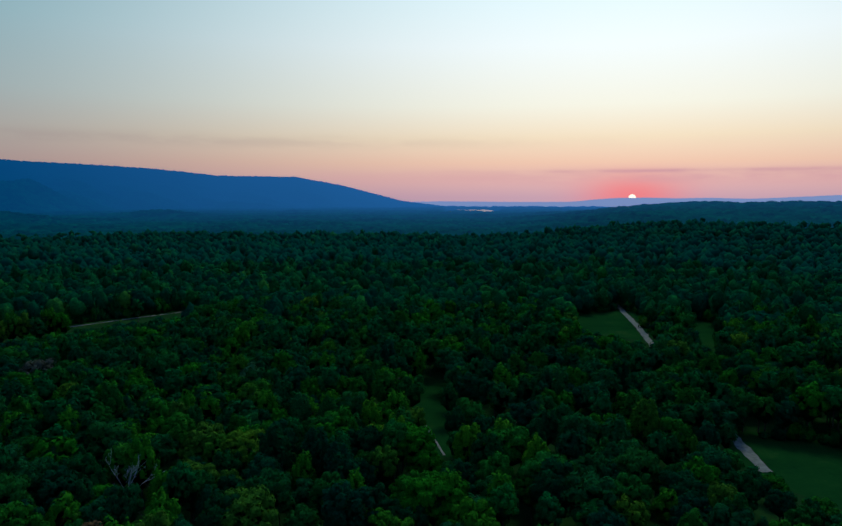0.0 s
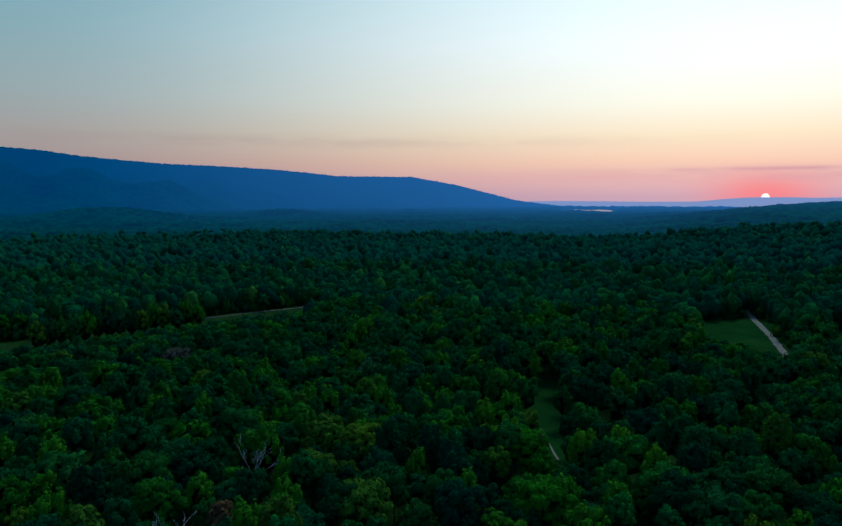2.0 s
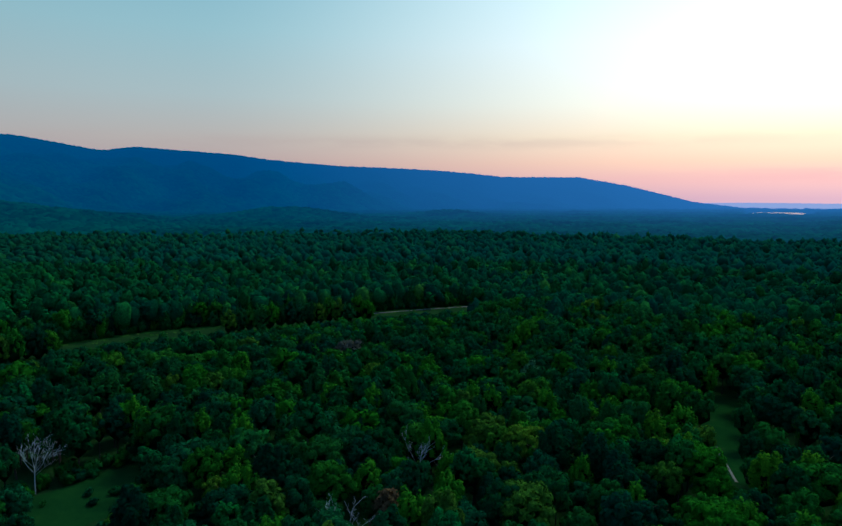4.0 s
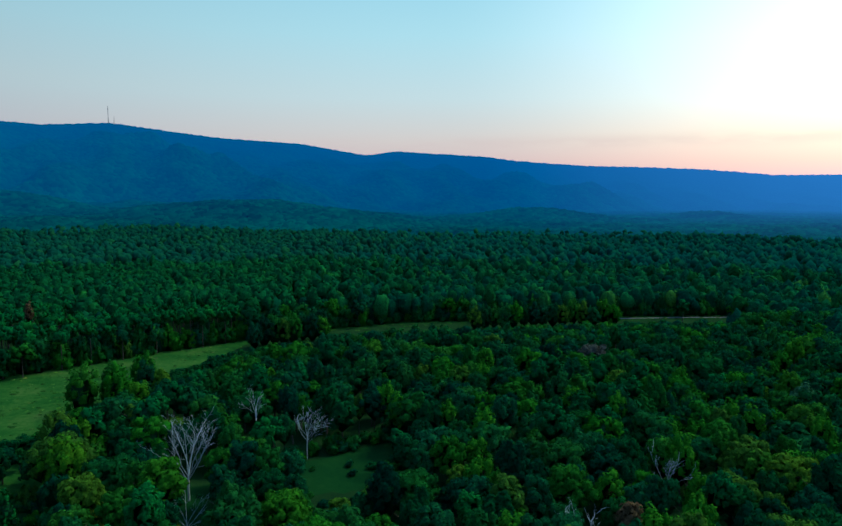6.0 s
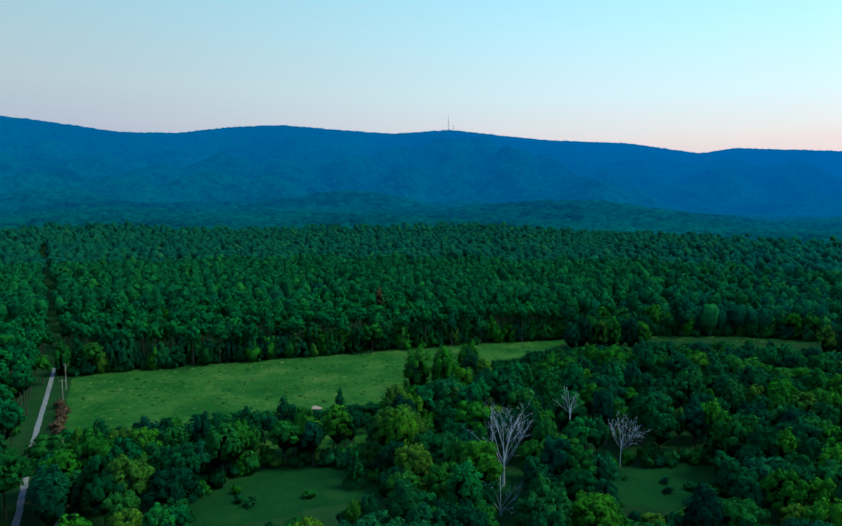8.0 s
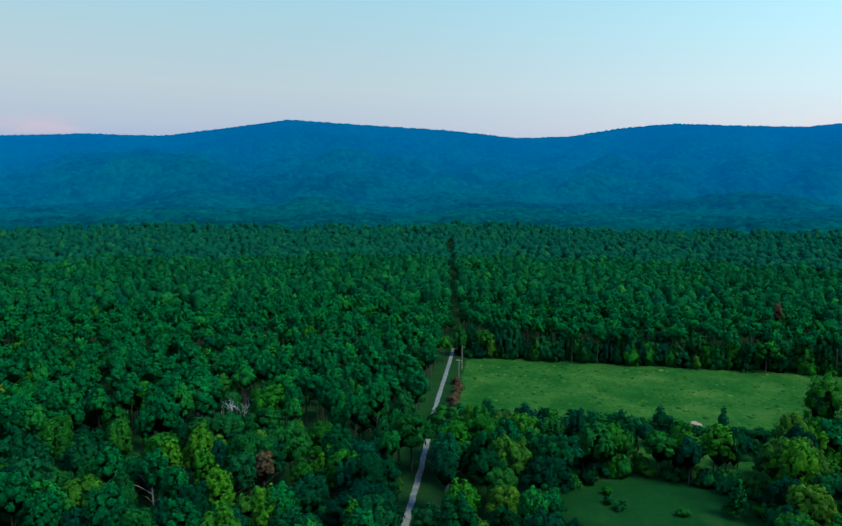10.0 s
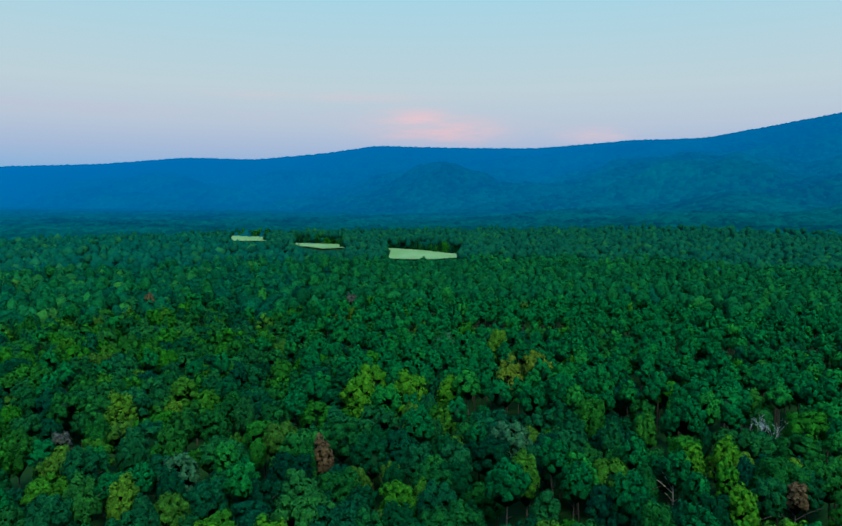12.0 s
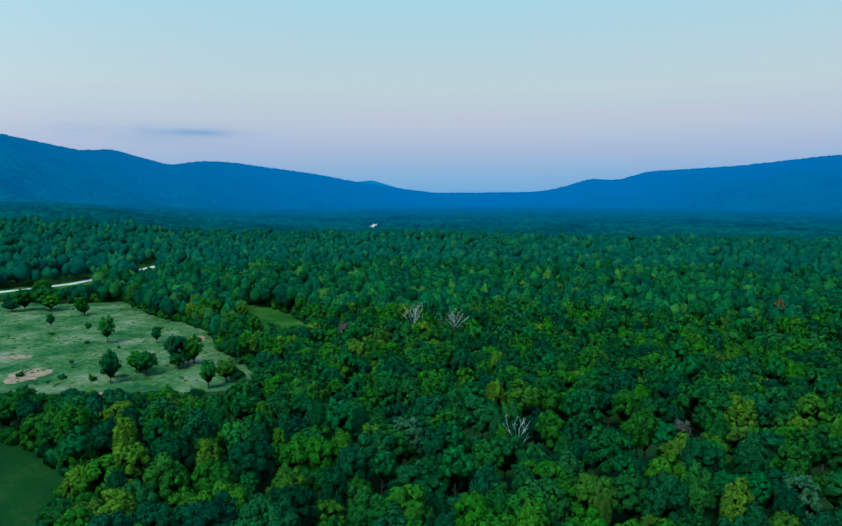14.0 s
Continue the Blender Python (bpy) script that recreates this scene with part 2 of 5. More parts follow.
def ground_material(name, stops, scale, rough=0.9, bump=0.4, fine=1.4):
    m, n = material(name)
    place = n.node("ShaderNodeNewGeometry").outputs["Position"]
    large, small = n.noise(place, scale, 5.0, 0.6), n.noise(place, fine, 6.0, 0.65)
    both = n.math("ADD", n.math("MULTIPLY", large, 0.65), n.math("MULTIPLY", small, 0.35))
    finish(n, n.ramp(both, stops), rough, small, bump, 0.3, gloss=0.0)
    return m


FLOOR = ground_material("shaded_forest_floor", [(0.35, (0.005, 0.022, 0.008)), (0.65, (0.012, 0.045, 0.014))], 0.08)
GRASS = ground_material("pasture_grass", [(0.34, (0.0054, 0.0399, 0.0082)), (0.45, (0.0108, 0.0608, 0.0117)), (0.54, (0.0205, 0.0779, 0.0150)), (0.66, (0.0486, 0.0988, 0.0246))], 0.05, fine=0.5)
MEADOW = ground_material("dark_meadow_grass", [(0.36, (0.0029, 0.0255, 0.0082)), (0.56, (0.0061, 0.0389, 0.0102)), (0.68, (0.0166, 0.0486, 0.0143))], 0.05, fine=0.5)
DRY_GRASS = ground_material("dry_pasture_grass", [(0.38, (0.0067, 0.0459, 0.0185)), (0.46, (0.02, 0.0851, 0.0315)), (0.54, (0.0566, 0.1184, 0.0555)), (0.63, (0.1332, 0.1591, 0.1202))], 0.045, fine=0.35)
HAY = ground_material("pale_mown_grass", [(0.35, (0.0829, 0.1983, 0.072)), (0.65, (0.14, 0.2497, 0.1296))], 0.02)
GRAVEL = ground_material("pale_gravel", [(0.35, (0.075, 0.088, 0.098)), (0.65, (0.165, 0.182, 0.196))], 0.5, bump=0.2)
EARTH = ground_material("bare_earth", [(0.35, (0.12, 0.09, 0.0675)), (0.65, (0.27, 0.2175, 0.1725))], 0.3, bump=0.3)
PAVING = ground_material("grey_paving", [(0.35, (0.30, 0.34, 0.36)), (0.65, (0.42, 0.46, 0.48))], 0.4, bump=0.1)


def distance_material(name, dark, pale, near, far, bend, haze_glows, grain=0.055, relief=8.0):
    """Backdrop of wooded land from a kilometre out: crown by crown relief and hue; haze is painted on as emission that
    grows with distance, most of all towards the sun.
    """
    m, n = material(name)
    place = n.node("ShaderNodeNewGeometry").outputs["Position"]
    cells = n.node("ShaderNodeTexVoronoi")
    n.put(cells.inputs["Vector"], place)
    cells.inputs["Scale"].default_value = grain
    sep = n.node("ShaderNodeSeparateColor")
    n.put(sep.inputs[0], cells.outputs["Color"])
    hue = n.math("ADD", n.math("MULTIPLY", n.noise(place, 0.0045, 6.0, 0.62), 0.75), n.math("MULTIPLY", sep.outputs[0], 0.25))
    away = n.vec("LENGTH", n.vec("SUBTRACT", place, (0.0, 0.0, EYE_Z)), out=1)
    haze_share = n.math("POWER", n.math("DIVIDE", n.math("SUBTRACT", away, near), far - near, clamp=True), bend)
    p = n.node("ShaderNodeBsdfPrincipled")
    n.put(p.inputs["Base Color"], n.mix(haze_share, n.ramp(hue, [(0.32, dark), (0.68, pale)]), (0, 0, 0, 1)))
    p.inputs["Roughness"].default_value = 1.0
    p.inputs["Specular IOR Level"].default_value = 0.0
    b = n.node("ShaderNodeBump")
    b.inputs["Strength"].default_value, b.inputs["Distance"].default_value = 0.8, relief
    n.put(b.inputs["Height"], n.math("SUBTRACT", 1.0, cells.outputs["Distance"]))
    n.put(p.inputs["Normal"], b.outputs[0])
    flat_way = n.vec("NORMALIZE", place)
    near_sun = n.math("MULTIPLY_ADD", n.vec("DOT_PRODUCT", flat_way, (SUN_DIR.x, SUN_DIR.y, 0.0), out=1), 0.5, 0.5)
    n.put(p.inputs["Emission Color"], n.ramp(near_sun, [(0.3, haze_glows[0]), (0.78, haze_glows[1]), (0.98, haze_glows[2])]))
    n.put(p.inputs["Emission Strength"], haze_share)
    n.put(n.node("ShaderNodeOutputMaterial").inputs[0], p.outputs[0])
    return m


# haze colours painted onto far land: away from the sun, beside it, towards it
HAZE_GLOW = ((0.0, 0.150, 0.43), (0.0, 0.138, 0.45), (0.05, 0.29, 0.84))
HAZY_WOODS = distance_material("wooded_land_with_painted_haze", (0.0008, 0.016, 0.012), (0.0026, 0.064, 0.042), 600.0, 4500.0, 1.0, HAZE_GLOW)
FAR_BLUE = distance_material("far_hills_with_painted_haze", (0.01, 0.06, 0.1), (0.015, 0.08, 0.12), 600.0, 4500.0, 1.35, ((0.0, 0.20, 0.50), (0.1, 0.3, 0.6), (0.55, 0.75, 1.4)))
WATER, water_net = material("still_water")
ripples = water_net.noise(water_net.node("ShaderNodeNewGeometry").outputs["Position"], 0.05, 3.0)
finish(water_net, (0.02, 0.05, 0.06, 1), 0.12, ripples, 0.02, 0.1, gloss=0.5)
WHITE_WALL = bark_material("white_painted_boards", (0.62, 0.62, 0.60), (0.78, 0.78, 0.76))
TIN_ROOF = bark_material("grey_tin_roof", (0.30, 0.31, 0.32), (0.42, 0.43, 0.44))
STEEL = bark_material("galvanised_steel", (0.16, 0.17, 0.18), (0.30, 0.31, 0.32))
TUFT = leaf_material("rough_grass_tufts", [(0.0, (0.007, 0.05, 0.011)), (0.4, (0.018, 0.075, 0.016)), (0.75, (0.034, 0.098, 0.022)), (1.0, (0.075, 0.125, 0.042))], False, 0.05)


# ---- the lie of the land ----
rng = np.random.default_rng(7)
WAVES = [(rng.uniform(0, 2 * np.pi), rng.uniform(0, 2 * np.pi)) for _ in range(24)]


def swell(x, y, length, seed=0):
    """Smooth rolling noise of about -1 to 1 with that wave length."""
    out = 0.0
    for i in range(5):
        turn, phase = WAVES[(seed * 5 + i) % 24]
        k = 2 * np.pi / (length * (0.6 + 0.25 * i))
        out = out + np.sin((x * np.cos(turn) + y * np.sin(turn)) * k + phase) * (0.5 if i < 3 else 0.3)
    return out / 1.6


def ease(x, lo, hi):
    t = np.clip((x - lo) / (hi - lo), 0, 1)
    return t * t * (3 - 2 * t)


def bearing(x, y):
    """Degrees counter-clockwise from +y, -70 to 290."""
    return (np.degrees(np.arctan2(-x, y)) + 70) % 360 - 70


# wooded foothills: bearing, distance, half lengths along and across, height
HILLS = [(58, 1650, 300, 160, 32), (50, 1480, 160, 120, 14), (111, 1600, 120, 120, 26), (120, 2000, 190, 170, 40), (100, 2050, 230, 170, 42), (35, 1900, 190, 140, 34), (21, 2300, 130, 110, 20), (76, 1900, 220, 150, 32), (88, 1500, 200, 120, 14)]


def height(x, y):
    """Ground level: a flat valley floor, low wooded hills round it."""
    x, y = np.asarray(x, float), np.asarray(y, float)
    r, az = np.hypot(x, y), bearing(x, y)
    west = ease(az, 38, 70) * (1 - ease(az, 118, 150)) * ease(r, 700, 2000) * (34 + 20 * swell(x, y, 620, 1))
    north = ease(-az, 5, 22) * ease(r, 500, 1700) * (1 - ease(r, 2000, 3000)) * (44 + 5 * swell(x, y, 700, 2))
    south = ease(az, 204, 228) * ease(r, 500, 1500) * (44 + 6 * swell(x, y, 700, 3))
    roll = ease(r, 350, 1200) * 4 * (1 + swell(x, y, 420, 0))
    hills = 0.0
    for b, far, along, deep, high in HILLS:
        bx, by = -np.sin(np.radians(b)), np.cos(np.radians(b))
        hills = hills + high * np.exp(-(((x * bx + y * by - far) / deep) ** 2) - ((x * by - y * bx) / along) ** 2) * (x * bx + y * by > 0)
    return west + north + south + roll + hills


def inside(x, y, poly):
    """Which of the points lie in the polygon."""
    x, y = np.asarray(x, float), np.asarray(y, float)
    hit = np.zeros(x.shape, bool)
    for (ax, ay), (bx, by) in zip(poly, poly[1:] + poly[:1]):
        cross = (ay > y) != (by > y)
        hit ^= cross & (x < (bx - ax) * (y - ay) / ((by - ay) or 1e-9) + ax)
    return hit


def band(line, wide):
    """The polygon of a road along a line."""
    left, right = [], []
    for i, (x, y) in enumerate(line):
        a, b = line[max(i - 1, 0)], line[min(i + 1, len(line) - 1)]
        d = Vector((b[0] - a[0], b[1] - a[1])).normalized()
        left.append((x - d.y * wide / 2, y + d.x * wide / 2))
        right.append((x + d.y * wide / 2, y - d.x * wide / 2))
    return left + right[::-1]


# open ground
FIELD_WEST = [(-311, -50), (-314, 40), (-316, 122), (-312, 184), (-303, 240), (-290, 280), (-264, 313), (-209, 388), (-155, 447), (-150, 441), (-202, 379), (-253, 308), (-280, 272), (-294, 236), (-300, 190), (-296, 158), (-268, 102), (-238, 62), (-246, 34), (-247, -44)]
GLADE_SOUTH = [(-170, -6), (-186, 18), (-180, 42), (-162, 44), (-160, 10), (-163, -6)]
GLADE_NORTH = [(-155, 105), (-150, 135), (-144, 137), (-131, 112), (-138, 99)]
GLADE_DEAD = [(-160, 70), (-158, 84), (-140, 74), (-137, 60)]
CLEARING_ROAD = [(89, 384), (95, 424), (136, 450), (140, 425), (119, 366)]
CLEARING_EAST = [(163, 409), (178, 405), (150, 336), (142, 338)]
CLEARING_NEAR = [(101, 208), (120, 200), (136, 186), (118, 160), (103, 166), (96, 186)]
GLADE_GAP = [(-2, 272), (9, 272), (9, 224), (10, 194), (3, 194), (0, 224)]
HAYFIELDS = [[(-math.sin(radians(b)) * r, math.cos(radians(b)) * r) for b, r in field] for field in (
    ((148.3, 930), (145, 892), (141.6, 840), (142.2, 812), (145, 790), (148.2, 800)),
    ((155.9, 1060), (151.6, 1000), (151.9, 925), (153.5, 905), (155, 960)),
    ((161, 1220), (157.7, 1180), (158.2, 1115), (160.6, 1125)))]
PASTURE = [(369, -392), (333, -415), (280, -372), (219, -338), (188, -300), (141, -258), (148, -240), (193, -228), (235, -214), (310, -250), (450, -290), (470, -370)]
GLADE_FAR = [(221, -420), (176, -378), (190, -368), (238, -408)]
GLADE_SHADE = [(182, -168), (141, -150), (130, -128), (160, -122), (205, -158)]
ROAD_WEST = [(-118, -35), (-150, -38.5), (-180, -41.5), (-230, -47.5), (-289, -53), (-331, -57), (-500, -86), (-900, -156)]
TRACK_WEST = [(-140, -29), (-173, -32.5), (-237, -40)]
ROAD_NORTH = [(140, 490), (135, 454), (126, 386), (118, 339), (104, 240), (98, 204), (95, 180)]
ROAD_SOUTH = [(470, -385), (448, -440), (434, -475), (434, -540), (439, -600), (446, -680)]
TRACK_GAP = [(2, 218), (4, 206), (7, 192)]
TRACK_FIELD = [(-206, 384), (-180, 414), (-150, 446), (-120, 480)]
OPEN = [FIELD_WEST, GLADE_DEAD, GLADE_SOUTH, GLADE_NORTH, CLEARING_ROAD, CLEARING_EAST, CLEARING_NEAR, GLADE_GAP, PASTURE, GLADE_FAR, GLADE_SHADE, band(ROAD_NORTH[1:4], 7), band(ROAD_NORTH[5:6] + [(97, 190)], 8), band(ROAD_WEST[:6], 3.6), band([(470, -385), (455, -430), (434, -475), (432, -500)], 12), band([(436, -560), (439, -600)], 10), *HAYFIELDS]
CUT_WEST = band([(px, py + 2.5) for px, py in ROAD_WEST[:6]], 7)
RIDE_WEST = band(ROAD_WEST[5:], 8)


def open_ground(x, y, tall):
    """Where a tree of that height would stand on open ground, or hide it from the camera."""
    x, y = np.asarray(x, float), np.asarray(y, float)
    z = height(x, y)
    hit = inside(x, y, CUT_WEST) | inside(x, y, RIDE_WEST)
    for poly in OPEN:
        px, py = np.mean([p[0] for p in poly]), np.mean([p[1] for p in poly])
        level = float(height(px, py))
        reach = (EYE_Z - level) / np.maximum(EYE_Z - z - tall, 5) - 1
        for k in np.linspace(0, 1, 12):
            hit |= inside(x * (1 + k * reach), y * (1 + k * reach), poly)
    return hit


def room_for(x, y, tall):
    """How much of its full height each tree can have without hiding open ground from the camera: 1 down to 0."""
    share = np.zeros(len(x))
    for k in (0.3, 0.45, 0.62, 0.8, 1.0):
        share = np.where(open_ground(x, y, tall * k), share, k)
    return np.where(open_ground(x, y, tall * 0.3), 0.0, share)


# ---- mesh helpers ----
def tri_mesh(name, verts, tris, mat, tint=None, inner_shade=None, normals=None):
    me = bpy.data.meshes.new(name)
    verts, tris = np.asarray(verts, np.float32), np.asarray(tris, np.int32)
    me.vertices.add(len(verts))
    me.vertices.foreach_set("co", verts.ravel())
    me.loops.add(tris.size)
    me.loops.foreach_set("vertex_index", tris.ravel())
    me.polygons.add(len(tris))
    me.polygons.foreach_set("loop_start", np.arange(0, tris.size, 3, dtype=np.int32))
    if tint is not None:
        me.attributes.new("tint", "FLOAT", "POINT").data.foreach_set("value", np.asarray(tint, np.float32))
    if inner_shade is not None:
        me.attributes.new("inner_shade", "FLOAT", "POINT").data.foreach_set("value", np.asarray(inner_shade, np.float32))
    me.update(calc_edges=True)
    if normals is not None:
        me.attributes.new("custom_normal", "FLOAT_VECTOR", "POINT").data.foreach_set("vector", np.asarray(normals, np.float32).ravel())
    me.materials.append(mat)
    return me


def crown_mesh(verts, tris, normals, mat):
    """A crown whose last twelve vertices are its core, coloured dark as the shade inside."""
    inner_shade = np.zeros(len(verts))
    inner_shade[-12:] = 1
    return tri_mesh("crown", verts, tris, mat, None, inner_shade, normals)


def sheet(name, xs, ys, zs, mat, closed=False):
    """A grid of points as a surface; arrays of one shape."""
    rows, cols = xs.shape
    idx = np.arange(rows * cols).reshape(rows, cols)
    a, b, c, d = idx[:-1, :-1], idx[:-1, 1:], idx[1:, 1:], idx[1:, :-1]
    if closed:
        nxt = np.roll(idx, -1, axis=1)
        a, b, c, d = idx[:-1], nxt[:-1], nxt[1:], idx[1:]
    tris = np.concatenate([np.stack([a, d, b], -1).reshape(-1, 3), np.stack([b, d, c], -1).reshape(-1, 3)])
    me = tri_mesh(name, np.stack([xs, ys, zs], -1).reshape(-1, 3), tris, mat)
    me.polygons.foreach_set("use_smooth", np.ones(len(me.polygons), bool))
    return me


def tube(path, radii, sides=6):
    """Vertices and triangles of a tapered limb."""
    path = [Vector(p) for p in path]
    verts, tris = [], []
    for i, p in enumerate(path):
        d = (path[min(i + 1, len(path) - 1)] - path[max(i - 1, 0)]).normalized()
        u = d.orthogonal().normalized()
        v = d.cross(u)
        for k in range(sides):
            a = 2 * math.pi * k / sides
            verts.append(p + (u * math.cos(a) + v * math.sin(a)) * radii[i])
    for i in range(len(path) - 1):
        for k in range(sides):
            a, b = i * sides + k, i * sides + (k + 1) % sides
            tris += [(a, b, a + sides), (b, b + sides, a + sides)]
    top = len(verts)
    verts.append(path[-1] + (path[-1] - path[-2]).normalized() * radii[-1])
    for k in range(sides):
        tris.append((top - sides + k, top - sides + (k + 1) % sides, top))
    return np.array([tuple(v) for v in verts]), np.array(tris)


def joined(pieces):
    verts, tris, at = [], [], 0
    for v, f in pieces:
        verts.append(v)
        tris.append(np.asarray(f) + at)
        at += len(v)
    return np.concatenate(verts), np.concatenate(tris)


_bm = bmesh.new()
bmesh.ops.create_icosphere(_bm, subdivisions=1, radius=1)
ICO_V = np.array([tuple(v.co) for v in _bm.verts])
ICO_F = np.array([[v.index for v in f.verts] for f in _bm.faces])
_bm.free()


def lump(gen, centre, radii, rough=0.15):
    """A rough, closed clump of twenty faces."""
    v = ICO_V * (1 + gen.uniform(-rough, rough, (len(ICO_V), 1))) * np.asarray(radii) + np.asarray(centre)
    return v, ICO_F


CAP_F = np.array([f for f in ICO_F if ICO_V[f][:, 2].mean() > -0.5])
OCT_V = np.array([(1, 0, 0), (0, 1, 0), (-1, 0, 0), (0, -1, 0), (0, 0, 1), (0, 0, -1)], float)
OCT_F = np.array([(0, 1, 4), (1, 2, 4), (2, 3, 4), (3, 0, 4), (1, 0, 5), (2, 1, 5), (3, 2, 5), (0, 3, 5)])


def puffs_of(gen, lobes, fine):
    """The leafy mass of a crown's puffs, under their outer sprays."""
    base, faces = (ICO_V, CAP_F) if fine else (OCT_V * 1.12, OCT_F)
    pieces = []
    for c, r in lobes:
        turn = Matrix.Rotation(gen.uniform(0, 6.3), 3, "Z")
        v = base @ np.array(turn) * (1 + gen.uniform(-0.28, 0.28, (len(base), 1)))
        pieces.append((v * np.asarray(r) * 0.76 + np.asarray(c), faces))
    return pieces


def sprays(gen, lobes, count, size, quads, under=-0.45):
    """Leaf sprays over the outside of a crown's lobes."""
    c = np.array([l[0] for l in lobes], float)
    r = np.array([l[1] for l in lobes], float)
    area = (r[:, 0] * r[:, 2]) / np.sum(r[:, 0] * r[:, 2])
    found, ways = np.zeros((0, 3)), np.zeros((0, 3))
    while len(found) < count:
        i = gen.choice(len(lobes), count * 2, p=area)
        d = gen.normal(size=(count * 2, 3))
        d /= np.linalg.norm(d, axis=1)[:, None]
        p = c[i] + d * r[i] * gen.uniform(0.88, 1.14, (count * 2, 1))
        q = (p[:, None, :] - c[None]) / r[None]
        ok = (d[:, 2] >= under) & ~np.any(np.sum(q * q, axis=2) < 0.72, axis=1)
        found, ways = np.concatenate([found, p[ok]]), np.concatenate([ways, d[ok]])
    p, d = found[:count], ways[:count]
    n = d + gen.normal(size=(count, 3)) * (0.3 if quads else 0.2) + np.array([0, 0, 0.1])
    n /= np.linalg.norm(n, axis=1)[:, None]
    t = np.cross(n, gen.normal(size=(count, 3)))
    t /= np.linalg.norm(t, axis=1)[:, None]
    b = np.cross(n, t)
    s = size * gen.uniform(0.6, 1.35, (count, 1))
    at = np.arange(count)[:, None]
    if quads:
        corners = (p + t * s * 0.62, p + b * s * 0.42 + n * s * 0.12, p - t * s * 0.55, p - b * s * 0.46 + n * s * 0.1)
        tris = np.concatenate([at * 4 + np.array([[0, 1, 2]]), at * 4 + np.array([[0, 2, 3]])])
    else:
        corners = (p + t * s * 0.75, p - t * s * 0.35 + b * s * 0.62, p - t * s * 0.45 - b * s * 0.6)
        tris = at * 3 + np.array([[0, 1, 2]])
    return np.stack(corners, axis=1).reshape(-1, 3), tris


def dome(gen, tall, low, wide, puffs, upright=False):
    """The puffs of a domed crown, spread evenly over its outside."""
    deep = (tall - low) / 2
    lobes = []
    start = gen.uniform(0, 6.3)
    for i in range(puffs):
        up = 0.98 - 1.42 * (i + 0.4) / puffs
        a = start + 2.39996 * i + gen.uniform(-0.25, 0.25)
        out = math.sqrt(max(0.0, 1 - up * up))
        rad = gen.uniform(0.25, 0.4) * (12 / puffs) ** 0.3
        reach = (1 - rad) * gen.uniform(0.72, 1.2)
        high = rad * deep * (gen.uniform(1.1, 1.6) if upright else gen.uniform(0.8, 1.0))
        lobes.append(((math.cos(a) * out * wide * reach, math.sin(a) * out * wide * reach, low + deep + up * deep * reach), (rad * wide, rad * wide, high)))
    core = lump(gen, (0, 0, low + deep * 0.92), (wide * 0.66, wide * 0.66, deep * 0.68), 0.1)
    return lobes, core


def puffed(crown, lobes, whole_share=0.3, own_share=0.5):
    """A crown with normals that follow its puffs, so that light falls softly over them."""
    v, f = crown
    c, r = np.array([l[0] for l in lobes], float), np.array([l[1] for l in lobes], float)
    d = (v[:, None, :] - c[None]) / r[None]
    i = np.argmin(np.sum(d * d, axis=2), axis=1)
    n = d[np.arange(len(v)), i] / r[i]
    n /= np.linalg.norm(n, axis=1)[:, None] + 1e-9
    whole = v - c.mean(axis=0)
    whole /= np.linalg.norm(whole, axis=1)[:, None] + 1e-9
    own = np.zeros_like(v)
    for k in range(3):
        np.add.at(own, f[:, k], np.cross(v[f[:, 1]] - v[f[:, 0]], v[f[:, 2]] - v[f[:, 0]]))
    own /= np.linalg.norm(own, axis=1)[:, None] + 1e-9
    own *= np.sign(np.sum(own * n, axis=1))[:, None]
    n = 0.65 * n + whole_share * whole + own_share * own
    return v, f, n / np.linalg.norm(n, axis=1)[:, None]


def broad_crown(gen, tall, wide, count, size, quads, lobes_n=18, low=3.0, upright=False, fine=True, cored=True):
    """A broadleaf crown: leaf sprays over many puffs."""
    lobes, core = dome(gen, tall, low, wide, lobes_n, upright)
    return puffed(joined([sprays(gen, lobes, count, size, quads, -0.3), *puffs_of(gen, lobes, fine), *([core] if cored else [])]), lobes, 0.3 if cored else 0.7, 0.5 if cored else 0.3)


def pine_crown(gen, tall, wide, count, size, quads, puffs=16, fine=True, cored=True):
    """A pine's round-topped crown of needle tufts above a bare stem."""
    lobes, core = dome(gen, tall, tall * gen.uniform(0.42, 0.54), wide, puffs)
    return puffed(joined([sprays(gen, lobes, count, size, quads, -0.3), *puffs_of(gen, lobes, fine), *([core] if cored else [])]), lobes, 0.3 if cored else 0.7, 0.5 if cored else 0.3)


_bm = bmesh.new()
bmesh.ops.create_icosphere(_bm, subdivisions=2, radius=1)
BALL_V = np.array([tuple(v.co) for v in _bm.verts])
BALL_F = np.array([[v.index for v in f.verts] for f in _bm.faces])
_bm.free()


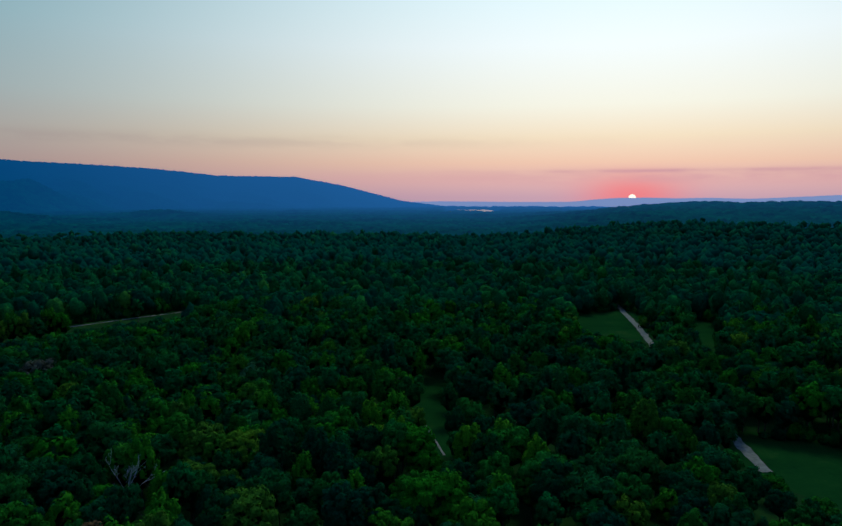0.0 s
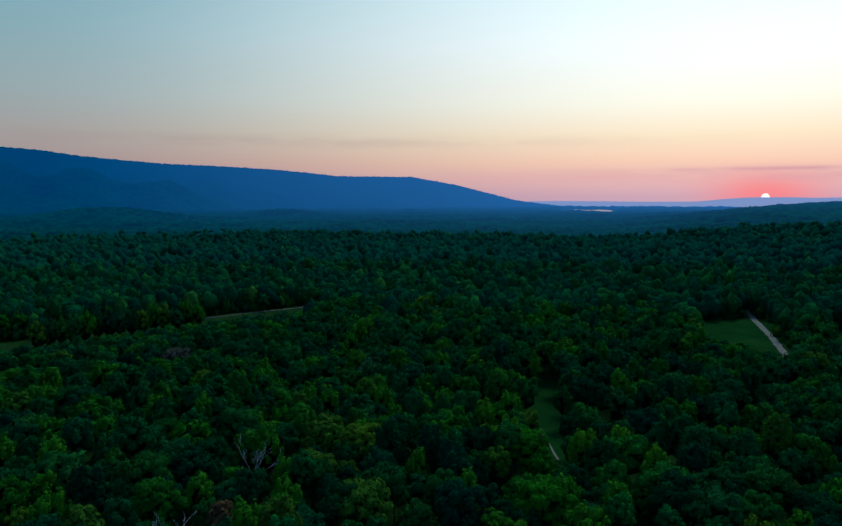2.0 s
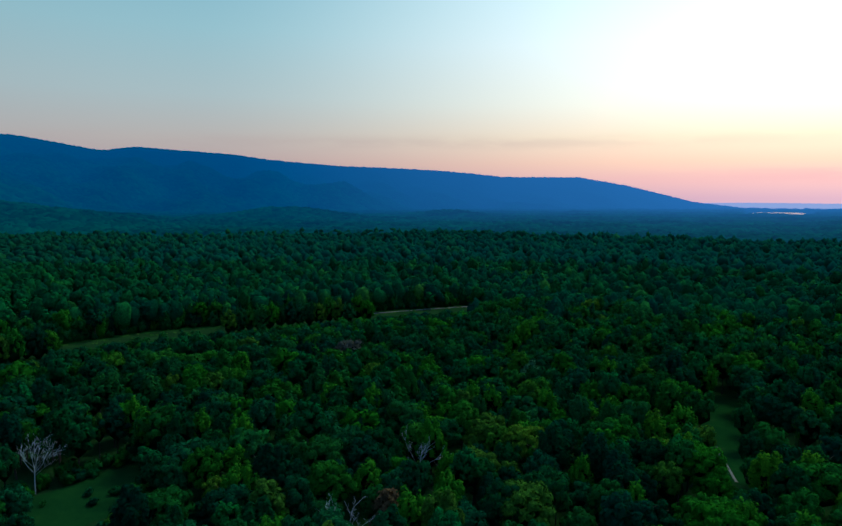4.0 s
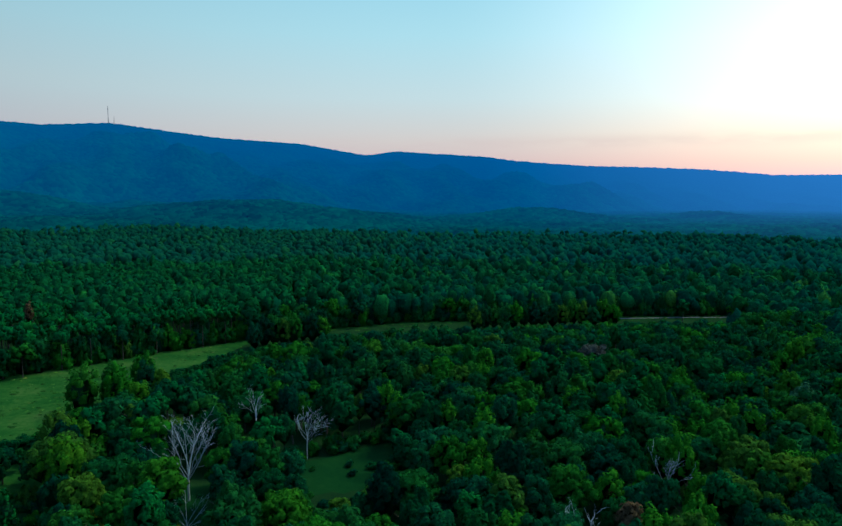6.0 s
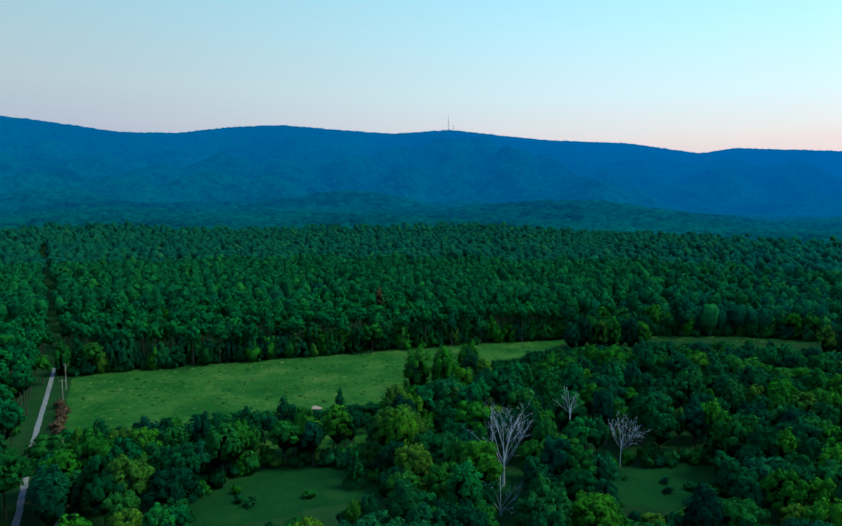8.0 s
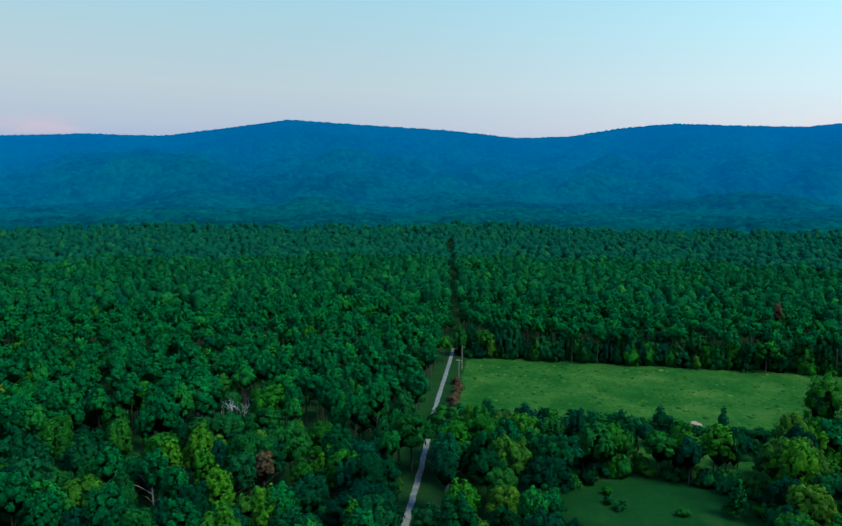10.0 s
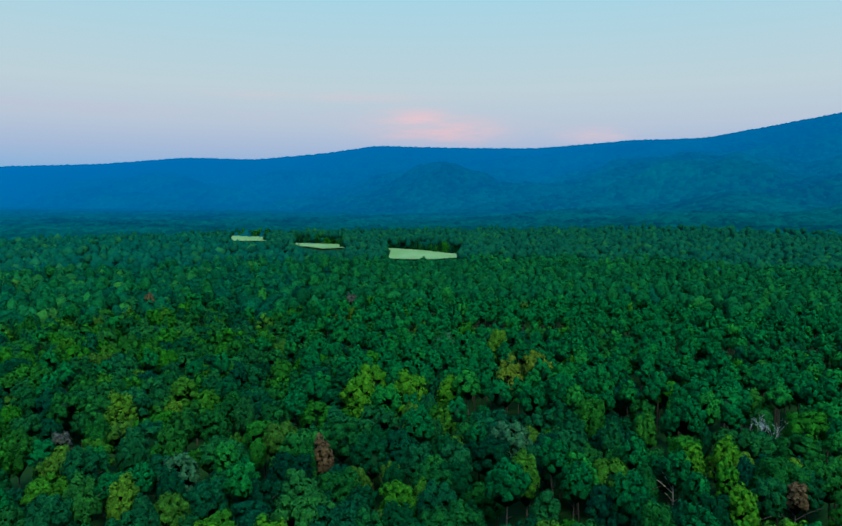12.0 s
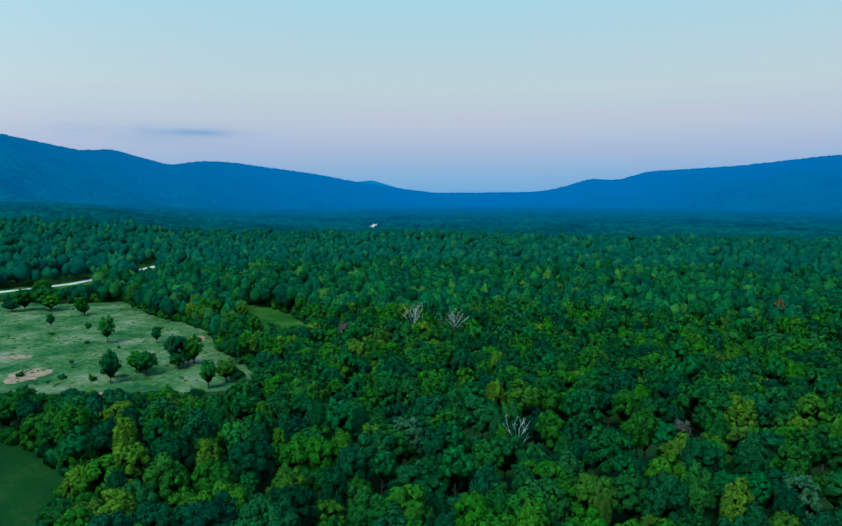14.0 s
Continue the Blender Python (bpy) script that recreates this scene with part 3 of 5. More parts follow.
def far_crown(gen, tall, low, wide, fine):
    """The crown of a far tree: one closed billowing mass, with normals that follow its swellings."""
    base, faces = (BALL_V, BALL_F) if fine else (ICO_V @ np.array(Matrix.Rotation(gen.uniform(0, 6.3), 3, "Z")), ICO_F)
    swollen = np.full(len(base), 0.84)
    for _ in range(14):
        u = gen.normal(size=3) + np.array([0, 0, 0.5])
        u /= np.linalg.norm(u)
        swollen += gen.uniform(0.12, 0.34) * np.maximum(0, base @ u) ** 14
    swollen += gen.uniform(-0.2, 0.18, len(base))
    deep = (tall - low) / 2
    v = base * swollen[:, None] * np.array([wide, wide, deep]) + np.array([0, 0, low + deep])
    count = 42 if fine else 6
    out = gen.normal(size=(count, 3))
    out[:, 2] = np.abs(out[:, 2]) - 0.25
    out /= np.linalg.norm(out, axis=1)[:, None]
    for d in out:
        at = swollen[np.argmax(base @ d)] * gen.uniform(0.96, 1.12)
        p = d * at * np.array([wide, wide, deep]) + np.array([0, 0, low + deep])
        side = np.cross(d, gen.normal(size=3))
        side /= np.linalg.norm(side)
        over = np.cross(d, side)
        r = gen.uniform(0.8, 1.7)
        faces = np.concatenate([faces, [[len(v), len(v) + 1, len(v) + 2]]])
        v = np.concatenate([v, [p + side * r, p - side * r * 0.5 + over * r * 0.8 + d * 0.3, p - side * r * 0.5 - over * r * 0.8]])
    own = np.zeros_like(v)
    for k in range(3):
        np.add.at(own, faces[:, k], np.cross(v[faces[:, 1]] - v[faces[:, 0]], v[faces[:, 2]] - v[faces[:, 0]]))
    return v, faces, own / (np.linalg.norm(own, axis=1)[:, None] + 1e-9)


def trunk_of(gen, tall, thick, limbs=4, sides=6, spread=0.3):
    """A tapered trunk with its main limbs."""
    lean = gen.uniform(-0.04, 0.04, 2)
    top = tall * 0.72
    path = [(0, 0, -0.6), (0, 0, 0.4), (lean[0] * top * 0.5, lean[1] * top * 0.5, top * 0.5), (lean[0] * top, lean[1] * top, top)]
    pieces = [tube(path, [thick * 1.4, thick, thick * 0.7, thick * 0.25], sides)]
    for i in range(limbs):
        a = 2.4 * i + gen.uniform(-0.5, 0.5)
        z = tall * gen.uniform(0.38, 0.6)
        reach = tall * spread * gen.uniform(0.6, 1.1)
        s = Vector((lean[0] * z, lean[1] * z, z))
        e = s + Vector((math.cos(a) * reach, math.sin(a) * reach, reach * 0.8))
        pieces.append(tube([s, (s + e) / 2 + Vector((0, 0, reach * 0.06)), e], [thick * 0.45, thick * 0.3, thick * 0.1], 5))
    return joined(pieces)


def part(name, mesh, parent, label=""):
    ob = new(name, mesh)
    ob.parent = parent
    return tagged(ob, label)


def tree_thing(name, trunk, crown, label, category, group=""):
    """A tree: an Empty at the foot, its trunk and its crown."""
    foot = tagged(new(name), label, category, group)
    part("trunk", trunk, foot)
    part("crown", crown, foot)
    return foot


# ---- ground, far woods, mountains ----
def polar(r, az):
    return -np.sin(np.radians(az)) * r, np.cos(np.radians(az)) * r


rr = np.concatenate([np.linspace(0.01, 400, 24), 400 * 1.035 ** np.arange(1, 73)])
R, A = np.meshgrid(rr, np.arange(0, 360, 1.5), indexing="ij")
gx, gy = polar(R, A)
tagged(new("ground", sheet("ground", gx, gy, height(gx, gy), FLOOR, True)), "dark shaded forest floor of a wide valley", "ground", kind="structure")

# far houses: bearing, distance, length, turn
HOUSES = [(199.05, 1430, 13, 60), (199.3, 1545, 13, 75), (199.0, 1660, 14, 55), (198.85, 2080, 18, 65), (189.6, 850, 11, 75)]

# canopy of the woods from about a kilometre out
def canopy(name, r_from, rings, growth, turn, mat, bumps, front, label):
    R, A = np.meshgrid(r_from * growth ** np.arange(rings), np.arange(0, 360, turn), indexing="ij")
    A = A + rng.uniform(-0.4, 0.4, A.shape) * turn
    R = R * (1 + rng.uniform(-0.4, 0.4, R.shape) * (growth - 1))
    x, y = polar(R, A)
    z = height(x, y) + 12.5 + rng.uniform(-bumps, bumps, R.shape) + 2.5 * swell(x, y, 160, 2) - front * (1 - ease(R, r_from, r_from + 110))
    z[inside(x, y, RIDE_WEST)] -= 13
    # canopy sunk along the camera's sight line, so that the lake shows
    lake_sight = (bearing(x, y) > -6.6) & (bearing(x, y) < -1.9) & (R > 2950) & (R < 3980)
    z = np.where(lake_sight, height(x, y) + 0.5, z)
    # canopy also sinks where it would hide hayfields from the camera
    mown = (bearing(x, y) > 138) & (bearing(x, y) < 164) & (R < 1300)
    hay_sight = np.zeros(R.shape, bool)
    hay_sight[mown] = open_ground(x[mown], y[mown], 14)
    z = np.where(hay_sight, height(x, y) - 1.0, z)
    # a strip opened before each house, towards the camera
    for az, far, _, _ in HOUSES:
        off = np.abs((bearing(x, y) - az) * np.pi / 180 * R)
        z = np.where((off < 13) & (R > far - 190) & (R < far + 25), height(x, y) + 1.0, z)
    tagged(new(name, sheet(name, x, y, z, mat, True)), label, "forest", kind="stuff")


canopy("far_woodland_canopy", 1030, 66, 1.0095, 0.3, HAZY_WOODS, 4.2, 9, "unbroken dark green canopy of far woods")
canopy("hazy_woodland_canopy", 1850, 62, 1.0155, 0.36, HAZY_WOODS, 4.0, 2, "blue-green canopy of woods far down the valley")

# crest lines, fitted to the camera's view: bearing, elevation in degrees from there
CREST_WEST = [(-2, -0.7), (1.4, -0.3), (4.2, 0.4), (6.5, 1.0), (10.4, 1.7), (16.5, 1.74), (21, 2.2), (25.3, 2.44), (30.3, 2.6), (36, 3.05), (38.5, 3.4), (46, 3.85), (48.4, 3.5), (54, 4.4), (60, 4.7), (68.2, 5.6), (73, 5.25), (82, 5.8), (86, 5.55), (90, 4.95), (94.3, 4.86), (100, 5.5), (106, 5.8), (113, 6.15), (118, 5.3), (122.8, 4.55), (128, 4.5), (135.6, 3.95), (142, 4.0), (148.8, 4.15), (153, 3.5), (158.8, 2.9), (164, 2.95), (170, 2.35), (176.7, 2.0), (179, 1.35), (181.2, 1.45), (183.5, 0.75), (185.3, 0.42), (189, 0.36), (193, 0.34), (197, 0.3), (201, 0.0)]
CREST_SOUTH = [(186, -0.6), (190, 0.15), (194, 0.35), (197.5, 0.8), (201, 1.35), (203, 1.75), (205, 2.05), (210.5, 2.78), (212.8, 2.85), (215.2, 2.5), (219.3, 3.62), (221.5, 3.5), (226.5, 4.5), (232, 4.7), (245, 3.6), (262, 2.5), (285, 1.6), (310, 0.6)]
CREST_SPUR = [(195, 0.2), (197.5, 0.9), (199.2, 1.4), (200.5, 1.2), (203, 0.5)]
CREST_NORTH = [(300, 0.6), (318, 0.2), (328, 0.25), (331, 0.1), (334, -0.05), (337, 0.02), (339.5, -0.02), (341.5, 0.03), (344, 0.0), (346, -0.15), (347.5, -0.32), (352, -0.34), (358, -0.3), (366, -0.4)]


# spurs before the western crest: bearing, distance, elevation, half lengths along and across
SPURS = [(123.6, 2750, 3.5, 330, 460), (142.5, 2900, 2.0, 320, 400), (68.5, 3250, 4.5, 330, 330), (64, 3150, 3.6, 300, 330), (59.5, 3000, 2.2, 280, 330), (55.5, 2900, 0.9, 260, 300), (106, 2700, 3.0, 260, 480), (88, 2700, 2.2, 260, 460), (47, 3550, 2.9, 330, 300), (42, 3500, 2.4, 320, 300), (37, 3450, 1.6, 300, 300), (32, 3400, 0.7, 300, 280), (166, 3800, 1.5, 330, 300)]


def ridge(name, crest, far, near, mat, label, rough=2.2, spur=85.0, rows=56, spurs=()):
    """A wooded mountain side below its crest line. far, near: bearings and distances of crest and foot."""
    az = np.arange(crest[0][0], crest[-1][0], 0.15)
    el = np.interp(az, [c[0] for c in crest], [c[1] for c in crest])
    kernel = np.hanning(11) / np.hanning(11).sum()
    el = np.convolve(np.pad(el, 5, mode="edge"), kernel, "valid")
    rc = np.interp(az, [c[0] for c in far], [c[1] for c in far])
    rf = np.interp(az, [c[0] for c in near], [c[1] for c in near])
    top = EYE_Z + rc * np.tan(np.radians(el))
    s = np.concatenate([np.linspace(0, 1, rows), [1.03]])[:, None]
    radius = rf + (rc - rf) * s
    x, y = polar(radius, az[None, :] + 0 * s)
    foot = height(x[0], y[0]) - 15
    z = foot + (top - foot) * np.clip(s, 0, 1) ** 1.9
    for b, r, e, along, deep in spurs:
        bx, by = polar(1.0, b)
        lie = np.exp(-(((x * bx + y * by - r) / deep) ** 2) - ((x * by - y * bx) / along) ** 2)
        hill = z + np.maximum(0, EYE_Z + r * math.tan(radians(e)) - z) * lie ** 0.8 * ease(s, 0.0, 0.3)
        z = np.where((s < 1) & (x * bx + y * by > 0), hill, z)
    lift = np.clip(s * (1 - s) * 4, 0, 1)
    z = z + lift * np.minimum(spur, (top - foot) * 0.22) * (swell(x, y, 900, 1) * 0.35 + swell(x, y, 380, 2) * 0.5 + swell(x, y, 170, 4) * 0.16)
    z = z + rng.uniform(-rough, rough, z.shape) * np.where(s >= 1, 0.7, 1)
    z[-1] = z[-2] - 60
    return tagged(new(name, sheet(name, x, y, z, mat)), label, "mountain", kind="structure")


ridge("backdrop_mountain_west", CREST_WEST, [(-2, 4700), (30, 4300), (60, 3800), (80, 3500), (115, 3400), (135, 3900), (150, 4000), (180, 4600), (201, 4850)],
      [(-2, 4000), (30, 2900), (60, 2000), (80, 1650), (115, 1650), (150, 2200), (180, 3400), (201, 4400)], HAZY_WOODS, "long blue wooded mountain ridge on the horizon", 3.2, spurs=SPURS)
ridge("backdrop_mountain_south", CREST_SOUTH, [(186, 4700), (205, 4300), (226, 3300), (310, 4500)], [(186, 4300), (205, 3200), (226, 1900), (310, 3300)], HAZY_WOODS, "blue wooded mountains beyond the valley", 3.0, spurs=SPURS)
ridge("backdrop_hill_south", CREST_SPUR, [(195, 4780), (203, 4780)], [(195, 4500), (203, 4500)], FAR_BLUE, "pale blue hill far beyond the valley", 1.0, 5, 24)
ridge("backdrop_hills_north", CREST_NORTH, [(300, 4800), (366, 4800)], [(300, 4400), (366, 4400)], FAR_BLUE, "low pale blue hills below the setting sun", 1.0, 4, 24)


# ---- fields and roads ----
def ground_patch(name, poly, mat, label, category, lift=0.05, ragged=1.2, step=3.0):
    """A sheet of open ground that follows the land, with an uneven edge."""
    edge = []
    for (ax, ay), (bx, by) in zip(poly, poly[1:] + poly[:1]):
        n = max(1, int(math.hypot(bx - ax, by - ay) / step))
        for i in range(n):
            k = i / n
            edge.append((ax + (bx - ax) * k + rng.uniform(-ragged, ragged), ay + (by - ay) * k + rng.uniform(-ragged, ragged)))
    bm = bmesh.new()
    face = bm.faces.new([bm.verts.new((x, y, 0)) for x, y in edge])
    bmesh.ops.triangulate(bm, faces=[face])
    for v in bm.verts:
        v.co.z = float(height(v.co.x, v.co.y)) + lift
    bm.normal_update()
    for f in bm.faces:
        if f.normal.z < 0:
            f.normal_flip()
    me = bpy.data.meshes.new(name)
    bm.to_mesh(me)
    bm.free()
    me.materials.append(mat)
    return tagged(new(name, me), label, category, kind="structure")


def grown(poly, by):
    """The polygon, larger by some metres."""
    cx, cy = np.mean([p[0] for p in poly]), np.mean([p[1] for p in poly])
    return [(x + (x - cx) / math.hypot(x - cx, y - cy) * by, y + (y - cy) / math.hypot(x - cx, y - cy) * by) for x, y in poly]


ground_patch("pasture_west", [(px - 9, py + (4 if py > 250 else -3 if py < 0 else 0)) for px, py in FIELD_WEST[:-5]] + [(-280, 150), (-235, 100), (-190, 60), (-195, 30), (-200, -40)], GRASS, "long green pasture beside a pine wood", "pasture", 0.05)
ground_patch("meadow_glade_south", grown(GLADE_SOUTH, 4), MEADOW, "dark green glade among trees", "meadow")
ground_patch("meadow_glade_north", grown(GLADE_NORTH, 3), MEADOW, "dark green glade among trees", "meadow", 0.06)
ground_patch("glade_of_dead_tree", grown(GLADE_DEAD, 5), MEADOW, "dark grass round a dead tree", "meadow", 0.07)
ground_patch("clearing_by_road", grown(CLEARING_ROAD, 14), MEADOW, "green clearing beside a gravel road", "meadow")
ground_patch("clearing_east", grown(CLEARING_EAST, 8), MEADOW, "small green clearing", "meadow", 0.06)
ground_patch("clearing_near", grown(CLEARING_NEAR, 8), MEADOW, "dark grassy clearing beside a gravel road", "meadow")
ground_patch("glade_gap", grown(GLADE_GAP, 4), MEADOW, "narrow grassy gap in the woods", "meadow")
for poly in HAYFIELDS:
    ground_patch("hayfield", grown(poly, 7), HAY, "pale mown hayfield among woods", "field", 1.8)
ground_patch("pasture_south", grown(PASTURE, 10), DRY_GRASS, "rough half-dry pasture with scattered trees", "pasture")
ground_patch("glade_far", grown(GLADE_FAR, 20), GRASS, "small green glade", "meadow")
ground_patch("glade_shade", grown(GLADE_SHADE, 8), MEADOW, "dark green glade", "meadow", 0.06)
# verge takes the dark floor colour, in place of the trees' shade on it
ground_patch("verge_west", band([(px, py + 2.5) for px, py in ROAD_WEST[:6]], 10), FLOOR, "grassy verge along a gravel road, coloured dark like shade", "verge", 0.12, 0.5)
ground_patch("road_west", band(ROAD_WEST[:6], 1.6), GRAVEL, "pale gravel road through the woods", "road", 0.18, 0.14)
ground_patch("track_west", band(TRACK_WEST, 0.7), GRAVEL, "narrow pale wheel track", "track", 0.18, 0.2)
ground_patch("road_north", band(ROAD_NORTH, 3.6), GRAVEL, "pale gravel road through the woods", "road", 0.14, 0.4)
ground_patch("track_gap", band(TRACK_GAP, 0.7), GRAVEL, "narrow pale wheel track", "track", 0.14, 0.15)
ground_patch("track_field", band(TRACK_FIELD, 2.0), GRAVEL, "earth track along the pasture", "track", 0.14, 0.3)
ground_patch("verge_south", band(ROAD_SOUTH, 30), GRASS, "mown grass verge of a paved road", "verge", 0.06, 1.0)
ground_patch("road_south", band(ROAD_SOUTH, 7.0), PAVING, "pale grey paved road", "road", 0.16, 0.1)

lake = [tuple(float(c) for c in polar(r, az)) for r, az in ((3430, -5.9), (3420, -4.6), (3450, -3.2), (3520, -2.3), (3760, -2.4), (3880, -3.6), (3900, -5.2), (3700, -6.1))]
bank = max(float(height(x, y)) for x, y in lake)
ground_patch("water_lake", lake, WATER, "pale still lake reflecting the evening sky", "lake", 0.0, 6.0, 40.0)
for v in bpy.data.objects["water_lake"].data.vertices:
    v.co.z = bank + 0.6


# ---- woods ----
SPECIAL = []    # single trees' feet, and gaps cleared for the camera's view, with their room


def scatter(gen, space, r_min, r_max, az_min=-36, az_max=232):
    """Jittered feet of trees in a sector."""
    n = int(r_max / space) + 1
    i, j = np.meshgrid(np.arange(-n, n + 1), np.arange(-n, n + 1))
    x = (i + 0.5 * (j % 2)) * space + gen.uniform(-0.36, 0.36, i.shape) * space
    y = j * space * 0.9 + gen.uniform(-0.36, 0.36, i.shape) * space
    x, y = x.ravel(), y.ravel()
    r, az = np.hypot(x, y), bearing(x, y)
    keep = (r >= r_min) & (r < r_max) & (az >= az_min) & (az < az_max)
    return x[keep], y[keep]


def pine_share(x, y):
    """How much of the wood is pine."""
    r, az = np.hypot(x, y), bearing(x, y)
    beyond = ease(-x, 300, 322) * ease(az, 40, 58)
    south_west = ease(az, 97, 101) * (1 - ease(az, 146, 160)) * ease(r, 175, 235)
    mixed = np.clip(0.82 + 0.42 * swell(x, y, 130, 2), 0.35, 1.0)
    return np.clip(0.06 + 0.9 * mixed * np.maximum(beyond * (1 - ease(r, 900, 1300)), south_west * (1 - ease(r, 600, 900))), 0, 0.93)


def clear_of_special(x, y):
    ok = np.ones(len(x), bool)
    for sx, sy, room in SPECIAL:
        ok &= np.hypot(x - sx, y - sy) > room
    return ok


STEM = tube([(0, 0, -0.04), (0, 0, 1.0)], [0.3, 0.16], 4)


def woods(name, gen, x, y, share, templates, mat, scale_lo, scale_hi, label, stems=0.0, bark=None, twiggy=False):
    """Many trees joined into one object. templates: (vertices, triangles) in metres."""
    V, F, N, T, I, at = [], [], [], [], [], 0
    posts = []
    z = height(x, y)
    patch = swell(x, y, 60, 1) * 0.12
    turning = 0.1 * ease(bearing(x, y), 158, 176)    # leaves turn earlier in the south
    for k in range(len(x)):
        v, f, nv = templates[gen.integers(len(templates))]
        a, s = gen.uniform(0, 2 * np.pi), gen.uniform(scale_lo, scale_hi)
        wide = s * gen.uniform(0.88, 1.15) * min(1.6, share[k] ** 0.5)
        s *= share[k]
        c, n = math.cos(a) * wide, math.sin(a) * wide
        p = np.empty_like(v)
        p[:, 0] = v[:, 0] * c - v[:, 1] * n + x[k]
        p[:, 1] = v[:, 0] * n + v[:, 1] * c + y[k]
        p[:, 2] = v[:, 2] * s + z[k]
        if stems:
            v4, f4 = STEM
            posts.append((v4 * np.array([1, 1, stems * s]) + np.array([x[k], y[k], z[k]]), f4))
        q = np.empty_like(nv)
        q[:, 0] = nv[:, 0] * math.cos(a) - nv[:, 1] * math.sin(a)
        q[:, 1] = nv[:, 0] * math.sin(a) + nv[:, 1] * math.cos(a)
        q[:, 2] = nv[:, 2]
        V.append(p)
        N.append(q)
        F.append(f + at)
        T.append(np.full(len(v), np.clip(gen.beta(2.0, 2.4) + patch[k] * 0.6 + turning[k], 0, 1)))
        # core vertices that take the painted inner darkness
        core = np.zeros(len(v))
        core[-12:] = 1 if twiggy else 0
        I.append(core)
        at += len(v)
    if not V:
        return None
    if posts:
        tagged(new(name + "_stems", tri_mesh(name + "_stems", *joined(posts), bark)), "upright stems of dense woods", "tree trunks", kind="stuff")
    me = tri_mesh(name, np.concatenate(V), np.concatenate(F), mat, np.concatenate(T), np.concatenate(I), np.concatenate(N))
    return tagged(new(name, me), label, "forest", kind="stuff")


gen = np.random.default_rng(11)
NEAR, MID, FAR, LAST = 98.0, 215.0, 400.0, 640.0


# gaps before the houses, cut for the camera's view
for az, far, _, _ in HOUSES:
    for back in (12, 40, 70, 100):
        SPECIAL.append((*polar(far - back, az), 14))


# ---- single trees that stand out ----
def dead_tree_mesh(gen, tall, thick, spread, limbs, fork=0.25, twigs=5, name="dead_tree", mat=BLEACHED):
    """A leafless tree: a trunk that fans out into long limbs with side branches and twigs. fork: where the limbs begin."""
    pieces = []

    def branch(start, way, length, radius, level, lift):
        path, radii, p, d = [start], [radius], Vector(start), Vector(way).normalized()
        steps = 6 if level == 1 else 4
        for i in range(steps):
            d = (d + Vector(gen.normal(size=3)) * 0.1 + Vector((0, 0, lift))).normalized()
            p = p + d * length / steps
            path.append(p.copy())
            radii.append(radius * (1 - 0.7 * (i + 1) / steps))
        pieces.append(tube(path, radii, 6 if level == 1 else 4))
        if level == 3:
            return
        for k in range(twigs if level == 1 else 3):
            i = int(gen.integers(2 if level == 1 else 1, steps))
            ahead = (path[i + 1] - path[i]).normalized()
            side = Matrix.Rotation(gen.uniform(0, 2 * math.pi), 3, ahead) @ ahead.orthogonal().normalized()
            branch(path[i].lerp(path[i + 1], gen.uniform()), ahead + side * gen.uniform(0.5, 0.95), length * gen.uniform(0.22, 0.42), max(0.035, radii[i] * 0.55), level + 1, 0.06)

    stem = tall * (fork + 0.12)
    pieces.append(tube([Vector((0, 0, -0.5)), Vector((0.1, 0, stem * 0.5)), Vector((0.2, 0.1, stem))], [thick, thick * 0.8, thick * 0.6], 8))
    for k in range(limbs):
        a = 2.4 * k + gen.uniform(-0.3, 0.3)
        lean = (0.08 + 1.05 * ((k + 0.5) / limbs) ** 0.8) * spread
        z = stem * gen.uniform(0.82, 1.0) - tall * 0.1 * (k / limbs)
        length = (tall - z) * gen.uniform(0.92, 1.08) * (1 - 0.12 * k / limbs)
        branch(Vector((0.15, 0.05, z)), (math.cos(a) * lean, math.sin(a) * lean, 1.0), length, thick * gen.uniform(0.24, 0.36), 1, 0.05)
    v, f = joined(pieces)
    v[:, 2] *= tall / v[:, 2].max()
    return tri_mesh(name, v, f, mat)


def stand(ob, x, y, room, s=1.0, wide=1.0, turn=None, sink=0.0):
    SPECIAL.append((x, y, room))
    ob.matrix_basis = pose(x, y, float(height(x, y)) - sink, 0, 0, gen.uniform(0, 360) if turn is None else turn) @ Matrix.Diagonal((s * wide, s * wide, s, 1))
    return ob


def leafy(name, x, y, tall, wide, mat, label, kind="round", room=4.5, count=820, low=3.0, size=0.8, bark=BARK):
    """One tree with leaves of its own colour."""
    if kind == "pine":
        crown = pine_crown(gen, tall, wide, count, size, True)
    else:
        crown = broad_crown(gen, tall, wide, int(count * 0.9), size, True, 20, low, kind == "upright")
    tree = tree_thing(name, tri_mesh("trunk", *trunk_of(gen, tall, 0.28), bark), crown_mesh(*crown, mat), label, "tree")
    return stand(tree, x, y, room)


